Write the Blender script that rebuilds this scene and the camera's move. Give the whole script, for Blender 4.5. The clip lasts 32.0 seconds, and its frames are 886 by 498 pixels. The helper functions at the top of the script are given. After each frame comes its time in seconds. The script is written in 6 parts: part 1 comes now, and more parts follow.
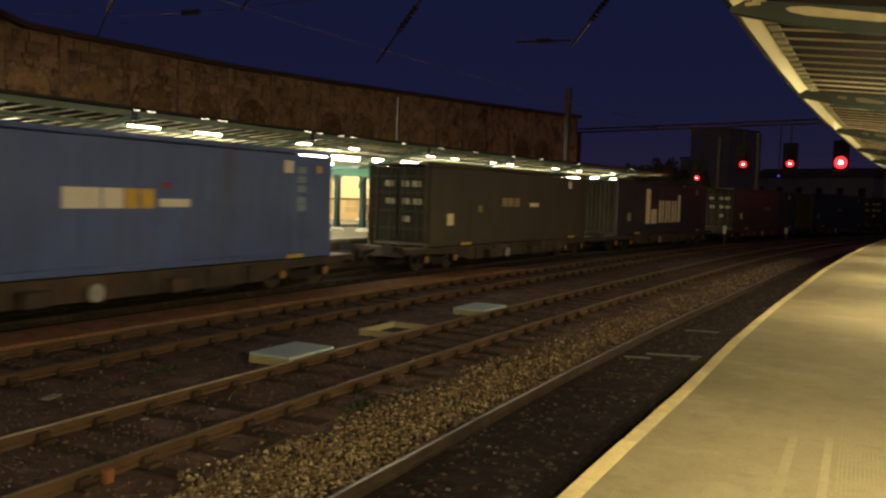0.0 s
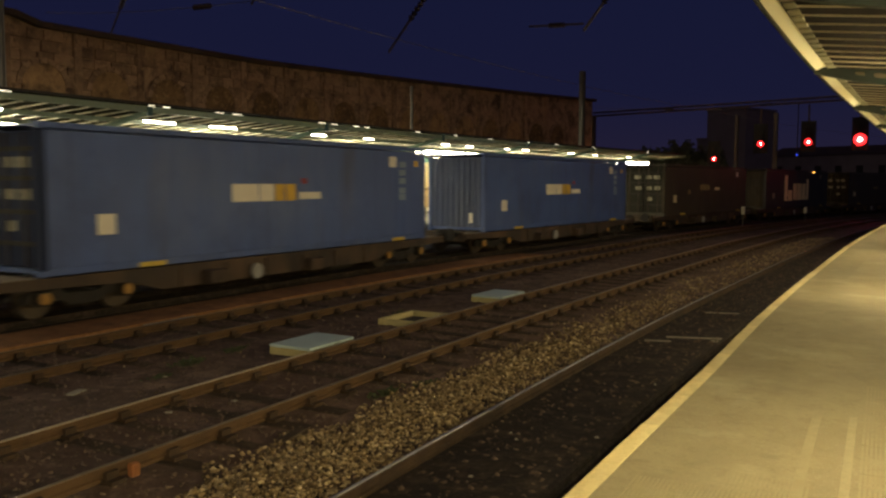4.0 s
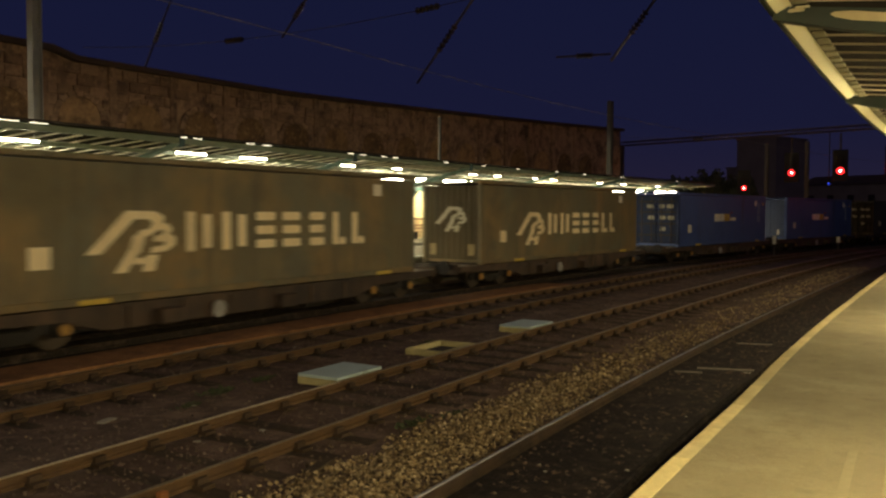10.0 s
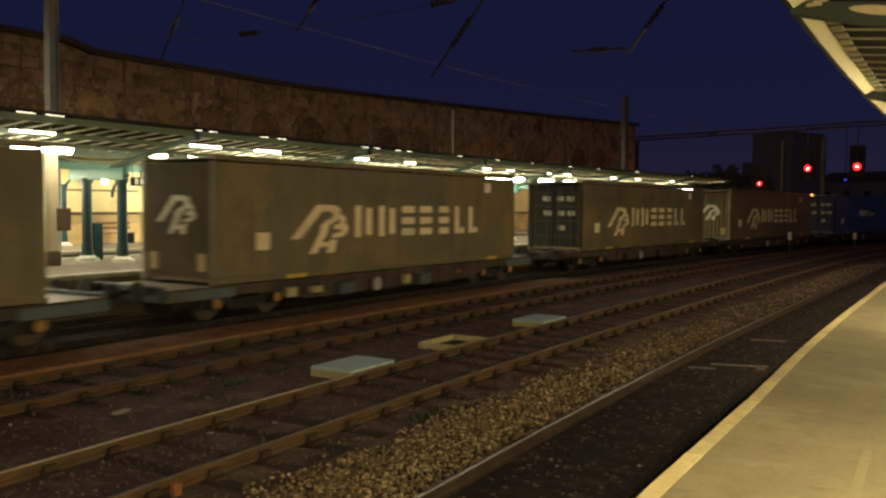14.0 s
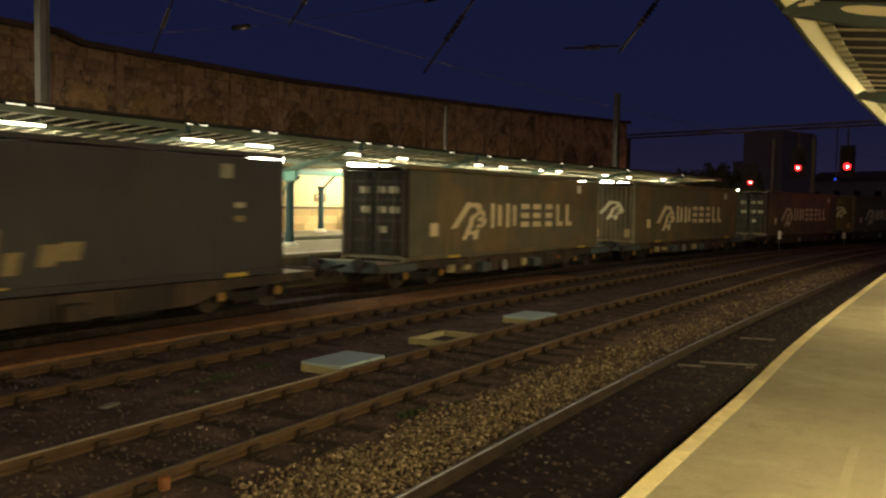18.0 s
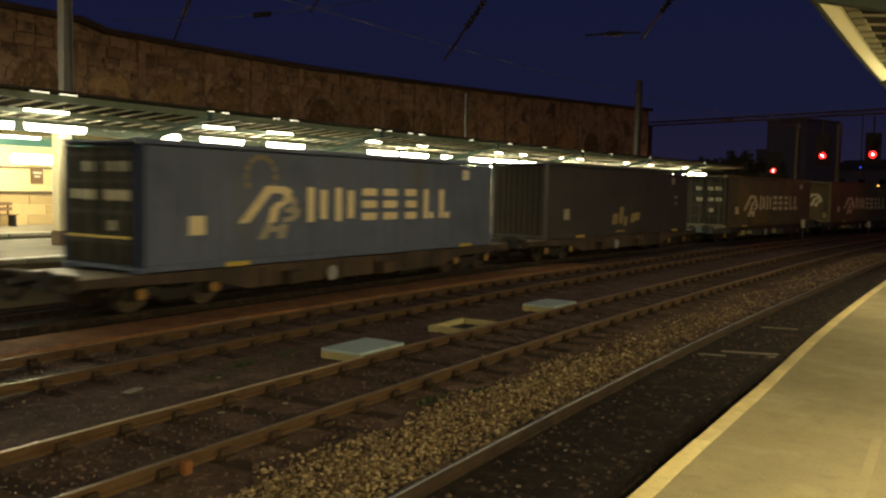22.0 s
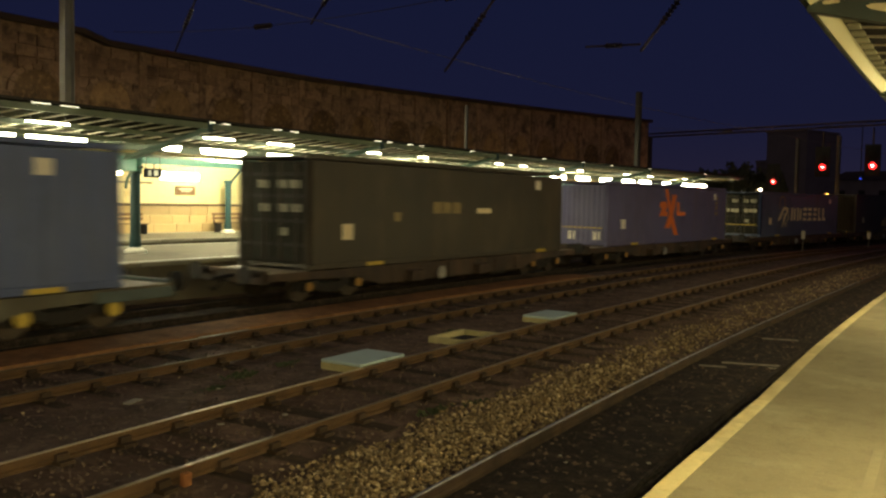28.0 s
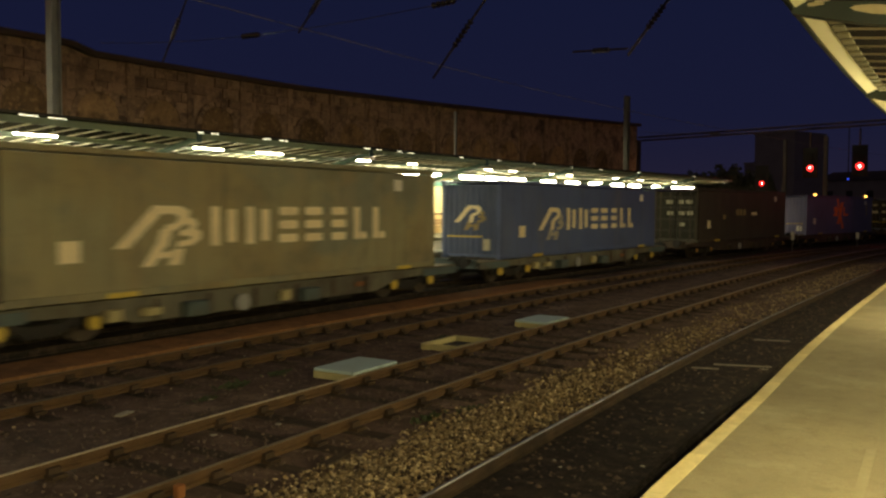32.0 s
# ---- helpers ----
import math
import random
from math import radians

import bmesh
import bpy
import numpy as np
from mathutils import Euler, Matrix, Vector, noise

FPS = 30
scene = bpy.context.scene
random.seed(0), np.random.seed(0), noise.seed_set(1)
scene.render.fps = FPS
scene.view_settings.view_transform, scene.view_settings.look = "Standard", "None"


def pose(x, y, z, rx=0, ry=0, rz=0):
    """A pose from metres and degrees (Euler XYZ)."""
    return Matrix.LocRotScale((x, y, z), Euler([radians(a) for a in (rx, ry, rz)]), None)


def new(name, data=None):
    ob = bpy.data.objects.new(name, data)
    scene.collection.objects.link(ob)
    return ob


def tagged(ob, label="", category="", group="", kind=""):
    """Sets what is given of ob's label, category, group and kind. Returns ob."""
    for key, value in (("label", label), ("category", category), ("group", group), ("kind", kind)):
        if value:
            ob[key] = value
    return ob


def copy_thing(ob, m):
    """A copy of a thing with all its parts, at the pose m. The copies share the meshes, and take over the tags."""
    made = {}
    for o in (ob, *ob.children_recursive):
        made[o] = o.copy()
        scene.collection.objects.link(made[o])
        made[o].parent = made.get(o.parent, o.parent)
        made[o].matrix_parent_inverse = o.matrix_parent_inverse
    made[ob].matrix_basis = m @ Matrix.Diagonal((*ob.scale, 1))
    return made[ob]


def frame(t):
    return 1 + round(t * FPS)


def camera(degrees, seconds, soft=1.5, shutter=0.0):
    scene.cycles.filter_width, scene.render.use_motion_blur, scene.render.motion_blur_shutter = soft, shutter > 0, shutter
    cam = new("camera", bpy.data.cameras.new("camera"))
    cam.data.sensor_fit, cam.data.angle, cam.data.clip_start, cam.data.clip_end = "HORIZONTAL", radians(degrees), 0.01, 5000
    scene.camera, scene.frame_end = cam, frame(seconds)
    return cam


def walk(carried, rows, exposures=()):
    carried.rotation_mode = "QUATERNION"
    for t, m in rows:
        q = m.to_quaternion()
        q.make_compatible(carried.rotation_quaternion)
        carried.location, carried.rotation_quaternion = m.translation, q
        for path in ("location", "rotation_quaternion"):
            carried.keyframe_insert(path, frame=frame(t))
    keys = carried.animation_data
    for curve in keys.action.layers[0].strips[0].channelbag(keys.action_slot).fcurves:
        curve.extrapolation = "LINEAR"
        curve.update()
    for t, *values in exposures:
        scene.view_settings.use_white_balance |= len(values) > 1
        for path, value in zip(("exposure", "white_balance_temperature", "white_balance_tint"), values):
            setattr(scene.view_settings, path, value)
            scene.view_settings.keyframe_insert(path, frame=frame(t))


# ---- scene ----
# Camera: held by hand on the platform, turning a little
EYE = (0.0, 0.0, 2.773)
cam = camera(54.88, 32.0, soft=2.4, shutter=1.0)
TURNS = [
    (0.0, 86.37, -1.722, 24.955), (0.5, 86.204, -1.396, 24.982), (1.0, 85.855, -1.05, 24.95), (1.5, 85.727, -0.805, 25.0),
    (2.0, 85.579, -0.69, 25.281), (2.5, 85.549, -0.455, 25.47), (3.0, 85.609, -0.332, 25.613), (3.5, 85.592, -0.276, 25.786),
    (5.5, 85.497, -0.276, 26.483), (6.0, 85.728, -0.259, 26.518), (6.5, 85.841, -0.27, 26.671), (7.0, 86.187, -0.308, 26.682),
    (7.5, 86.471, -0.182, 26.855), (8.0, 86.513, -0.196, 26.976), (8.5, 86.718, -0.131, 26.965), (9.0, 87.139, -0.183, 27.16),
    (9.5, 87.317, -0.085, 27.521), (10.0, 87.528, -0.176, 27.867), (10.5, 87.533, -0.237, 28.058), (11.0, 87.483, -0.286, 28.029),
    (11.5, 87.601, -0.293, 28.035), (12.0, 87.601, -0.419, 28.16), (12.5, 87.601, -0.379, 28.213), (13.0, 87.433, -0.381, 28.483),
    (13.5, 87.241, -0.392, 28.762), (14.0, 87.123, -0.48, 28.769), (14.5, 87.074, -0.548, 28.734), (16.5, 86.593, -1.056, 29.015),
    (17.0, 86.658, -1.167, 28.598), (17.5, 86.845, -1.042, 28.355), (18.0, 86.863, -0.998, 28.2), (18.5, 86.862, -0.939, 28.092),
    (19.0, 86.787, -0.887, 28.243), (19.5, 86.528, -1.055, 28.491), (20.0, 86.367, -1.106, 28.665), (20.5, 86.217, -1.063, 28.802),
    (21.0, 85.896, -1.131, 29.028), (21.5, 86.003, -1.02, 29.397), (22.0, 86.015, -1.093, 29.547), (22.5, 86.145, -1.16, 29.5),
    (23.0, 86.121, -1.121, 29.538), (23.5, 86.08, -1.09, 29.568), (24.0, 86.071, -1.087, 29.631), (24.5, 86.09, -1.041, 29.692),
    (25.0, 86.081, -1.003, 29.779), (25.5, 86.315, -0.943, 29.797), (27.5, 86.648, -1.088, 29.664), (28.0, 86.759, -1.115, 29.563),
    (28.5, 86.936, -1.09, 29.563), (29.0, 87.153, -1.114, 29.446), (29.5, 87.197, -0.971, 29.22), (30.0, 87.452, -0.827, 29.072),
    (30.5, 87.409, -0.621, 28.961), (31.0, 87.409, -0.406, 28.986), (31.5, 87.304, -0.375, 29.051), (32.0, 87.199, -0.257, 28.913)]
walk(cam, [(t, pose(*EYE, a, b, c)) for t, a, b, c in TURNS],
     exposures=[(0.0, 0.20, 6250, 13), (19.0, 0.20, 6250, 12), (25.0, 0.20, 6350, 4), (32.0, 0.20, 6350, 4)])

# ---- world and light ----
world = bpy.data.worlds.new("dusk_sky")
scene.world = world
world.use_nodes = True
wn = world.node_tree
wn.nodes.clear()
w_out = wn.nodes.new("ShaderNodeOutputWorld")
w_bg = wn.nodes.new("ShaderNodeBackground")
w_ramp = wn.nodes.new("ShaderNodeValToRGB")
w_sep = wn.nodes.new("ShaderNodeSeparateXYZ")
w_co = wn.nodes.new("ShaderNodeTexCoord")
wn.links.new(w_co.outputs["Generated"], w_sep.inputs[0])
wn.links.new(w_sep.outputs["Z"], w_ramp.inputs[0])
w_ramp.color_ramp.elements[0].position = 0.0
w_ramp.color_ramp.elements[0].color = (0.0145, 0.0112, 0.0262, 1)
w_low = w_ramp.color_ramp.elements.new(0.10)
w_low.color = (0.0078, 0.0083, 0.0270, 1)
w_ramp.color_ramp.elements[1].position = 0.10
w_ramp.color_ramp.elements[2].position = 0.45
w_ramp.color_ramp.elements[2].color = (0.0042, 0.0069, 0.0285, 1)
w_mix = wn.nodes.new("ShaderNodeMix")
w_mix.data_type = "RGBA"
w_mix.inputs["B"].default_value = (0.070, 0.054, 0.045, 1)
wn.links.new(w_ramp.outputs[0], w_mix.inputs["A"])
wn.links.new(w_mix.outputs["Result"], w_bg.inputs["Color"])
# Unseen warm glow in the sky behind the camera, added to lift dark faces
w_glow = wn.nodes.new("ShaderNodeMapRange")
w_glow.interpolation_type = "SMOOTHSTEP"
for w_key, w_val in (("From Min", 0.3), ("From Max", -1.0), ("To Min", 0.0), ("To Max", 1.0)):
    w_glow.inputs[w_key].default_value = w_val
wn.links.new(w_sep.outputs["Y"], w_glow.inputs["Value"])
wn.links.new(w_glow.outputs["Result"], w_mix.inputs["Factor"])
wn.links.new(w_bg.outputs[0], w_out.inputs[0])

NEAR_WATTS, FAR_WATTS = 285.0, 260.0
WARM = (1.0, 0.76, 0.31)
TUBE = (1.0, 0.86, 0.50)

# ---- plan: everything follows the curve of the line ----
RC = 264.716
S_BEND = 150.0


def ease(d, s):
    """How far the near lines swing out beyond the platform's bend."""
    if s <= 20:
        return 0.0
    w = min(1.0, max(0.0, (13.0 - d) / 5.0))
    return w * 2.4 * (1 - math.exp(-0.9 * ((s - 20) / 36) ** 2))


def spot(d, s, z=0.0):
    """World place: d metres to the side of the camera's line, s metres along it."""
    d = d + ease(d, s)
    t = min(S_BEND, s)
    a = t / RC
    x, y = RC - (RC + d) * math.cos(a), (RC + d) * math.sin(a)
    if s > S_BEND:
        x, y = x + (s - S_BEND) * math.sin(a), y + (s - S_BEND) * math.cos(a)
    return Vector((x, y, z))


def turn_at(s):
    """Turn about z so that local x runs along the line."""
    return math.pi / 2 - min(S_BEND, s) / RC


def stand(d, s, z=0.0, extra=0.0):
    """Pose with local x along the line, local y away from the camera's platform."""
    return Matrix.Translation(spot(d, s, z)) @ Matrix.Rotation(turn_at(s) + extra, 4, "Z")


TRAIN_R = RC + 14.934


def train_pose(u, z):
    """Pose on the train's track, u metres along it."""
    lim = S_BEND / RC * TRAIN_R
    v = min(u, lim)
    a = v / TRAIN_R
    x, y = RC - TRAIN_R * math.cos(a), TRAIN_R * math.sin(a)
    x, y = x + (u - v) * math.sin(a), y + (u - v) * math.cos(a)
    return Matrix.Translation((x, y, z)) @ Matrix.Rotation(math.pi / 2 - a, 4, "Z")


# ---- materials ----
def mat(name, base, rough=0.6, metal=0.0, alt=None, scale=6.0, mix=0.5, fine=60.0, bump=0.15, dirt=None, dirt_at=0.55,
        glow=0.0, per_object=0.0, spec=0.5, stretch=None, rough_var=0.15):
    m = bpy.data.materials.new(name)
    m.use_nodes = True
    nt = m.node_tree
    b = nt.nodes["Principled BSDF"]
    b.inputs["Roughness"].default_value = rough
    b.inputs["Metallic"].default_value = metal
    b.inputs["Specular IOR Level"].default_value = spec
    if glow:
        b.inputs["Base Color"].default_value = (*base, 1)
        b.inputs["Emission Color"].default_value = (*base, 1)
        b.inputs["Emission Strength"].default_value = glow
        return m
    co = nt.nodes.new("ShaderNodeTexCoord")
    mp = nt.nodes.new("ShaderNodeMapping")
    if stretch:
        mp.inputs["Scale"].default_value = stretch
    nt.links.new(co.outputs["Object"], mp.inputs["Vector"])

    def tex(sc, detail=5.0):
        n = nt.nodes.new("ShaderNodeTexNoise")
        n.inputs["Scale"].default_value = sc
        n.inputs["Detail"].default_value = detail
        n.inputs["Roughness"].default_value = 0.62
        nt.links.new(mp.outputs[0], n.inputs["Vector"])
        return n.outputs["Fac"]

    def ramp(src, lo, hi):
        r = nt.nodes.new("ShaderNodeMapRange")
        r.inputs["From Min"].default_value, r.inputs["From Max"].default_value = lo, hi
        nt.links.new(src, r.inputs["Value"])
        return r.outputs["Result"]

    def blend(fac, c1, c2):
        x = nt.nodes.new("ShaderNodeMix")
        x.data_type = "RGBA"
        nt.links.new(fac, x.inputs["Factor"])
        for sock, c in ((x.inputs["A"], c1), (x.inputs["B"], c2)):
            if isinstance(c, tuple):
                sock.default_value = (*c, 1)
            else:
                nt.links.new(c, sock)
        return x.outputs["Result"]

    alt = alt or tuple(min(1, c * 0.62) for c in base)
    big = tex(scale)
    col = blend(ramp(big, 0.5 - 0.5 * mix, 0.5 + 0.5 * mix), alt, base)
    small = tex(fine, 3.0)
    dark = tuple(c * 0.6 for c in base)
    col = blend(ramp(small, 0.62, 0.95), col, dark)
    if dirt:
        col = blend(ramp(tex(scale * 0.37, 8.0), dirt_at, dirt_at + 0.12), col, dirt)
    if per_object:
        oi = nt.nodes.new("ShaderNodeObjectInfo")
        hs = nt.nodes.new("ShaderNodeHueSaturation")
        nt.links.new(col, hs.inputs["Color"])
        r = nt.nodes.new("ShaderNodeMapRange")
        r.inputs["To Min"].default_value, r.inputs["To Max"].default_value = 1 - per_object, 1 + per_object
        nt.links.new(oi.outputs["Random"], r.inputs["Value"])
        nt.links.new(r.outputs["Result"], hs.inputs["Value"])
        col = hs.outputs["Color"]
    nt.links.new(col, b.inputs["Base Color"])
    rr = nt.nodes.new("ShaderNodeMapRange")
    rr.inputs["To Min"].default_value, rr.inputs["To Max"].default_value = max(0.05, rough - rough_var), min(1, rough + rough_var)
    nt.links.new(big, rr.inputs["Value"])
    nt.links.new(rr.outputs["Result"], b.inputs["Roughness"])
    if bump:
        bp = nt.nodes.new("ShaderNodeBump")
        bp.inputs["Strength"].default_value = bump
        bp.inputs["Distance"].default_value = 0.02
        nt.links.new(small, bp.inputs["Height"])
        nt.links.new(bp.outputs["Normal"], b.inputs["Normal"])
    return m


def weathered(m, layers, shift=False):
    """Lays scuffs, blotches and streaks over a surface: stretch, scale, from, to, colour, most."""
    nt = m.node_tree
    b = nt.nodes["Principled BSDF"]
    col = b.inputs["Base Color"].links[0].from_socket
    co = nt.nodes.new("ShaderNodeTexCoord")
    src = co.outputs["Object"]
    if shift:
        oi = nt.nodes.new("ShaderNodeObjectInfo")
        ml = nt.nodes.new("ShaderNodeMath")
        ml.operation = "MULTIPLY"
        ml.inputs[1].default_value = 60.0
        nt.links.new(oi.outputs["Random"], ml.inputs[0])
        ad = nt.nodes.new("ShaderNodeVectorMath")
        nt.links.new(src, ad.inputs[0])
        nt.links.new(ml.outputs[0], ad.inputs[1])
        src = ad.outputs[0]
    for stretch, sc, lo, hi, c, most in layers:
        mp = nt.nodes.new("ShaderNodeMapping")
        mp.inputs["Scale"].default_value = stretch
        nt.links.new(src, mp.inputs["Vector"])
        n = nt.nodes.new("ShaderNodeTexNoise")
        n.inputs["Scale"].default_value, n.inputs["Detail"].default_value, n.inputs["Roughness"].default_value = sc, 6.0, 0.6
        nt.links.new(mp.outputs[0], n.inputs["Vector"])
        r = nt.nodes.new("ShaderNodeMapRange")
        r.inputs["From Min"].default_value, r.inputs["From Max"].default_value, r.inputs["To Max"].default_value = lo, hi, most
        nt.links.new(n.outputs["Fac"], r.inputs["Value"])
        x = nt.nodes.new("ShaderNodeMix")
        x.data_type = "RGBA"
        nt.links.new(r.outputs["Result"], x.inputs["Factor"])
        nt.links.new(col, x.inputs["A"])
        x.inputs["B"].default_value = (*c, 1)
        col = x.outputs["Result"]
    nt.links.new(col, b.inputs["Base Color"])
    return m


ONE = (1, 1, 1)


def slabs(pale, dark):
    return [(ONE, 6.0, 0.50, 0.72, dark, 0.55), ((1.0, 1.5, 1), 1.5, 0.54, 0.74, pale, 0.5), ((1.4, 0.9, 1), 2.6, 0.58, 0.76, pale, 0.35),
            (ONE, 22.0, 0.50, 0.68, dark, 0.35), (ONE, 60.0, 0.55, 0.70, pale, 0.4), (ONE, 0.8, 0.46, 0.70, dark, 0.55)]


def grime(pale, dark):
    """Vertical streaks and clouds of dirt on painted steel."""
    return [((0.5, 0.5, 0.2), 1.6, 0.48, 0.66, pale, 0.6), ((3.5, 3.5, 0.22), 1.5, 0.54, 0.70, dark, 0.6), ((0.5, 0.5, 0.6), 1.2, 0.50, 0.68, dark, 0.55), (ONE, 14.0, 0.58, 0.74, dark, 0.4)]


def cinders(pale, dark):
    return [(ONE, 1.3, 0.48, 0.64, dark, 0.75), (ONE, 5.0, 0.54, 0.66, pale, 0.6), (ONE, 16.0, 0.56, 0.68, dark, 0.7), (ONE, 38.0, 0.60, 0.70, pale, 0.7)]


def stones_mat(name, colours, rough=0.85):
    """Loose stones: each island its own shade."""
    m = bpy.data.materials.new(name)
    m.use_nodes = True
    nt = m.node_tree
    b = nt.nodes["Principled BSDF"]
    g = nt.nodes.new("ShaderNodeNewGeometry")
    r = nt.nodes.new("ShaderNodeValToRGB")
    el = r.color_ramp.elements
    el[0].color, el[1].color = (*colours[0], 1), (*colours[-1], 1)
    for k, c in enumerate(colours[1:-1]):
        e = el.new((k + 1) / (len(colours) - 1))
        e.color = (*c, 1)
    nt.links.new(g.outputs["Random Per Island"], r.inputs[0])
    nt.links.new(r.outputs[0], b.inputs["Base Color"])
    b.inputs["Roughness"].default_value = rough
    b.inputs["Specular IOR Level"].default_value = 0.25
    return m


M_GROUND = mat("dark_dirt", (0.172, 0.116, 0.090), 0.95, alt=(0.090, 0.062, 0.049), scale=2.1, fine=24, bump=1.0, dirt=(0.215, 0.148, 0.114), dirt_at=0.54, spec=0.12)
# Oily bed colour, also laid where shade falls under the train
M_BED = mat("oily_shaded_bed", (0.028, 0.021, 0.016), 0.9, alt=(0.018, 0.014, 0.011), scale=2.3, fine=26, bump=1.0, dirt=(0.055, 0.041, 0.028), dirt_at=0.55, spec=0.2)
M_PATH = mat("rusty_path", (0.33, 0.165, 0.070), 0.92, alt=(0.215, 0.108, 0.048), scale=1.1, fine=30, bump=0.6, dirt=(0.12, 0.064, 0.034), dirt_at=0.6, spec=0.2)
M_STONE_PALE = stones_mat("pale_ballast", [(0.048, 0.034, 0.021), (0.17, 0.12, 0.065), (0.52, 0.405, 0.24), (0.075, 0.053, 0.030), (0.34, 0.245, 0.13), (0.12, 0.084, 0.047)])
M_STONE_DARK = stones_mat("dark_ballast", [(0.05, 0.036, 0.028), (0.125, 0.088, 0.066), (0.08, 0.057, 0.044), (0.165, 0.118, 0.088), (0.10, 0.070, 0.053)])
M_BOARD = mat("grey_board", (0.36, 0.33, 0.26), 0.85, alt=(0.20, 0.18, 0.14), scale=6)
M_LITTER = mat("pale_litter", (0.40, 0.37, 0.30), 0.8, scale=20)
M_WEED = mat("weed", (0.045, 0.058, 0.018), 0.7, alt=(0.026, 0.036, 0.012), scale=20)
M_RAIL_SIDE = mat("rusty_rail", (0.125, 0.073, 0.034), 0.85, alt=(0.062, 0.037, 0.020), scale=3, fine=70, bump=0.3, spec=0.25)
M_RAIL_TOP = mat("worn_rail_head", (0.50, 0.51, 0.54), 0.32, 0.9, alt=(0.38, 0.38, 0.39), scale=2, fine=40, bump=0.02, rough_var=0.06)
for m_ in (M_RAIL_TOP,):
    m_.node_tree.nodes["Principled BSDF"].inputs["Coat Weight"].default_value = 1.0
    m_.node_tree.nodes["Principled BSDF"].inputs["Coat Roughness"].default_value = 0.07
M_RAIL_DULL = mat("dull_rail_head", (0.20, 0.165, 0.11), 0.42, 0.55, alt=(0.13, 0.10, 0.065), scale=2, fine=40, bump=0.05, rough_var=0.1, spec=0.3)
M_RAIL_OILY = mat("oily_rail", (0.105, 0.068, 0.042), 0.8, alt=(0.026, 0.019, 0.014), scale=2, fine=40, bump=0.2, spec=0.2)
M_SLEEPER = mat("old_sleeper", (0.072, 0.052, 0.036), 0.9, alt=(0.040, 0.029, 0.021), scale=3, fine=40, bump=0.6, stretch=(6, 1, 3), per_object=0.35, spec=0.2)
M_CHAIR = mat("iron_chair", (0.062, 0.041, 0.025), 0.85, alt=(0.034, 0.023, 0.015), scale=12, per_object=0.3, spec=0.2)
M_CLIP = mat("orange_key", (0.30, 0.115, 0.035), 0.8, scale=14)
M_CONCRETE_LID = mat("grey_green_lid", (0.50, 0.64, 0.66), 0.5, alt=(0.41, 0.52, 0.53), scale=3, fine=50, bump=0.2, dirt=(0.13, 0.13, 0.10), dirt_at=0.6)
M_PIT = mat("pit_frame", (0.54, 0.47, 0.24), 0.8, alt=(0.34, 0.30, 0.15), scale=5, fine=50, bump=0.3)
M_PLATFORM = mat("platform_concrete", (0.310, 0.270, 0.162), 0.85, alt=(0.245, 0.213, 0.127), scale=1.5, mix=0.42, fine=30, bump=0.12, dirt=(0.24, 0.205, 0.122), dirt_at=0.555, spec=0.3, stretch=(1.0, 0.55, 1.0))

weathered(M_PLATFORM, slabs((0.43, 0.395, 0.255), (0.18, 0.155, 0.092)))
M_PATCH = mat("pale_patch", (0.355, 0.31, 0.187), 0.85, alt=(0.28, 0.243, 0.145), scale=2.4, mix=0.5, fine=30, bump=0.1, dirt=(0.30, 0.26, 0.155), dirt_at=0.5, spec=0.3)
M_RIB = mat("ribbed_paving", (0.325, 0.283, 0.168), 0.85, alt=(0.245, 0.213, 0.127), scale=1.5, fine=40, bump=0.15, spec=0.3)
M_COPING = mat("worn_edge_paint", (0.78, 0.67, 0.345), 0.8, alt=(0.56, 0.47, 0.225), scale=3.5, mix=0.45, fine=30, bump=0.2, dirt=(0.40, 0.335, 0.175), dirt_at=0.56, per_object=0.10, spec=0.25)
weathered(M_RIB, slabs((0.43, 0.395, 0.255), (0.18, 0.155, 0.092)))
weathered(M_COPING, slabs((0.80, 0.74, 0.47), (0.42, 0.35, 0.185)), True)
weathered(M_PATCH, slabs((0.43, 0.395, 0.255), (0.22, 0.19, 0.112)), True)
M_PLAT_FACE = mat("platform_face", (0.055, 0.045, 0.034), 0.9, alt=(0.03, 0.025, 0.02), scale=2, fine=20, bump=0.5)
# Pale colour that carries a painted highlight along one rail head
M_RAIL_GLINT = mat("glint_rail_head", (0.70, 0.58, 0.40), 0.45, 0.2, alt=(0.42, 0.34, 0.22), scale=0.7, fine=40, bump=0.03, rough_var=0.08)
M_RAIL_WORN = mat("part_worn_rail_head", (0.34, 0.26, 0.16), 0.40, 0.35, alt=(0.15, 0.11, 0.065), scale=1.2, fine=40, bump=0.03, rough_var=0.08)
M_FAR_PLAT = mat("far_platform", (0.22, 0.195, 0.135), 0.85, alt=(0.155, 0.136, 0.094), scale=0.6, fine=20, bump=0.15, dirt=(0.11, 0.095, 0.066))
M_FAR_EDGE = mat("far_coping", (0.36, 0.34, 0.26), 0.75, alt=(0.28, 0.26, 0.20), scale=2, per_object=0.12)
M_STONE = mat("soot_stone", (0.44, 0.28, 0.17), 0.92, alt=(0.235, 0.148, 0.096), scale=1.3, mix=0.4, fine=9, bump=0.8, dirt=(0.09, 0.06, 0.044), dirt_at=0.54, per_object=0.26, spec=0.15)
M_INFILL = mat("tan_infill", (0.40, 0.245, 0.115), 0.92, alt=(0.18, 0.11, 0.06), scale=1.4, mix=0.5, fine=9, bump=0.6, dirt=(0.07, 0.046, 0.032), dirt_at=0.55, per_object=0.5, spec=0.15)
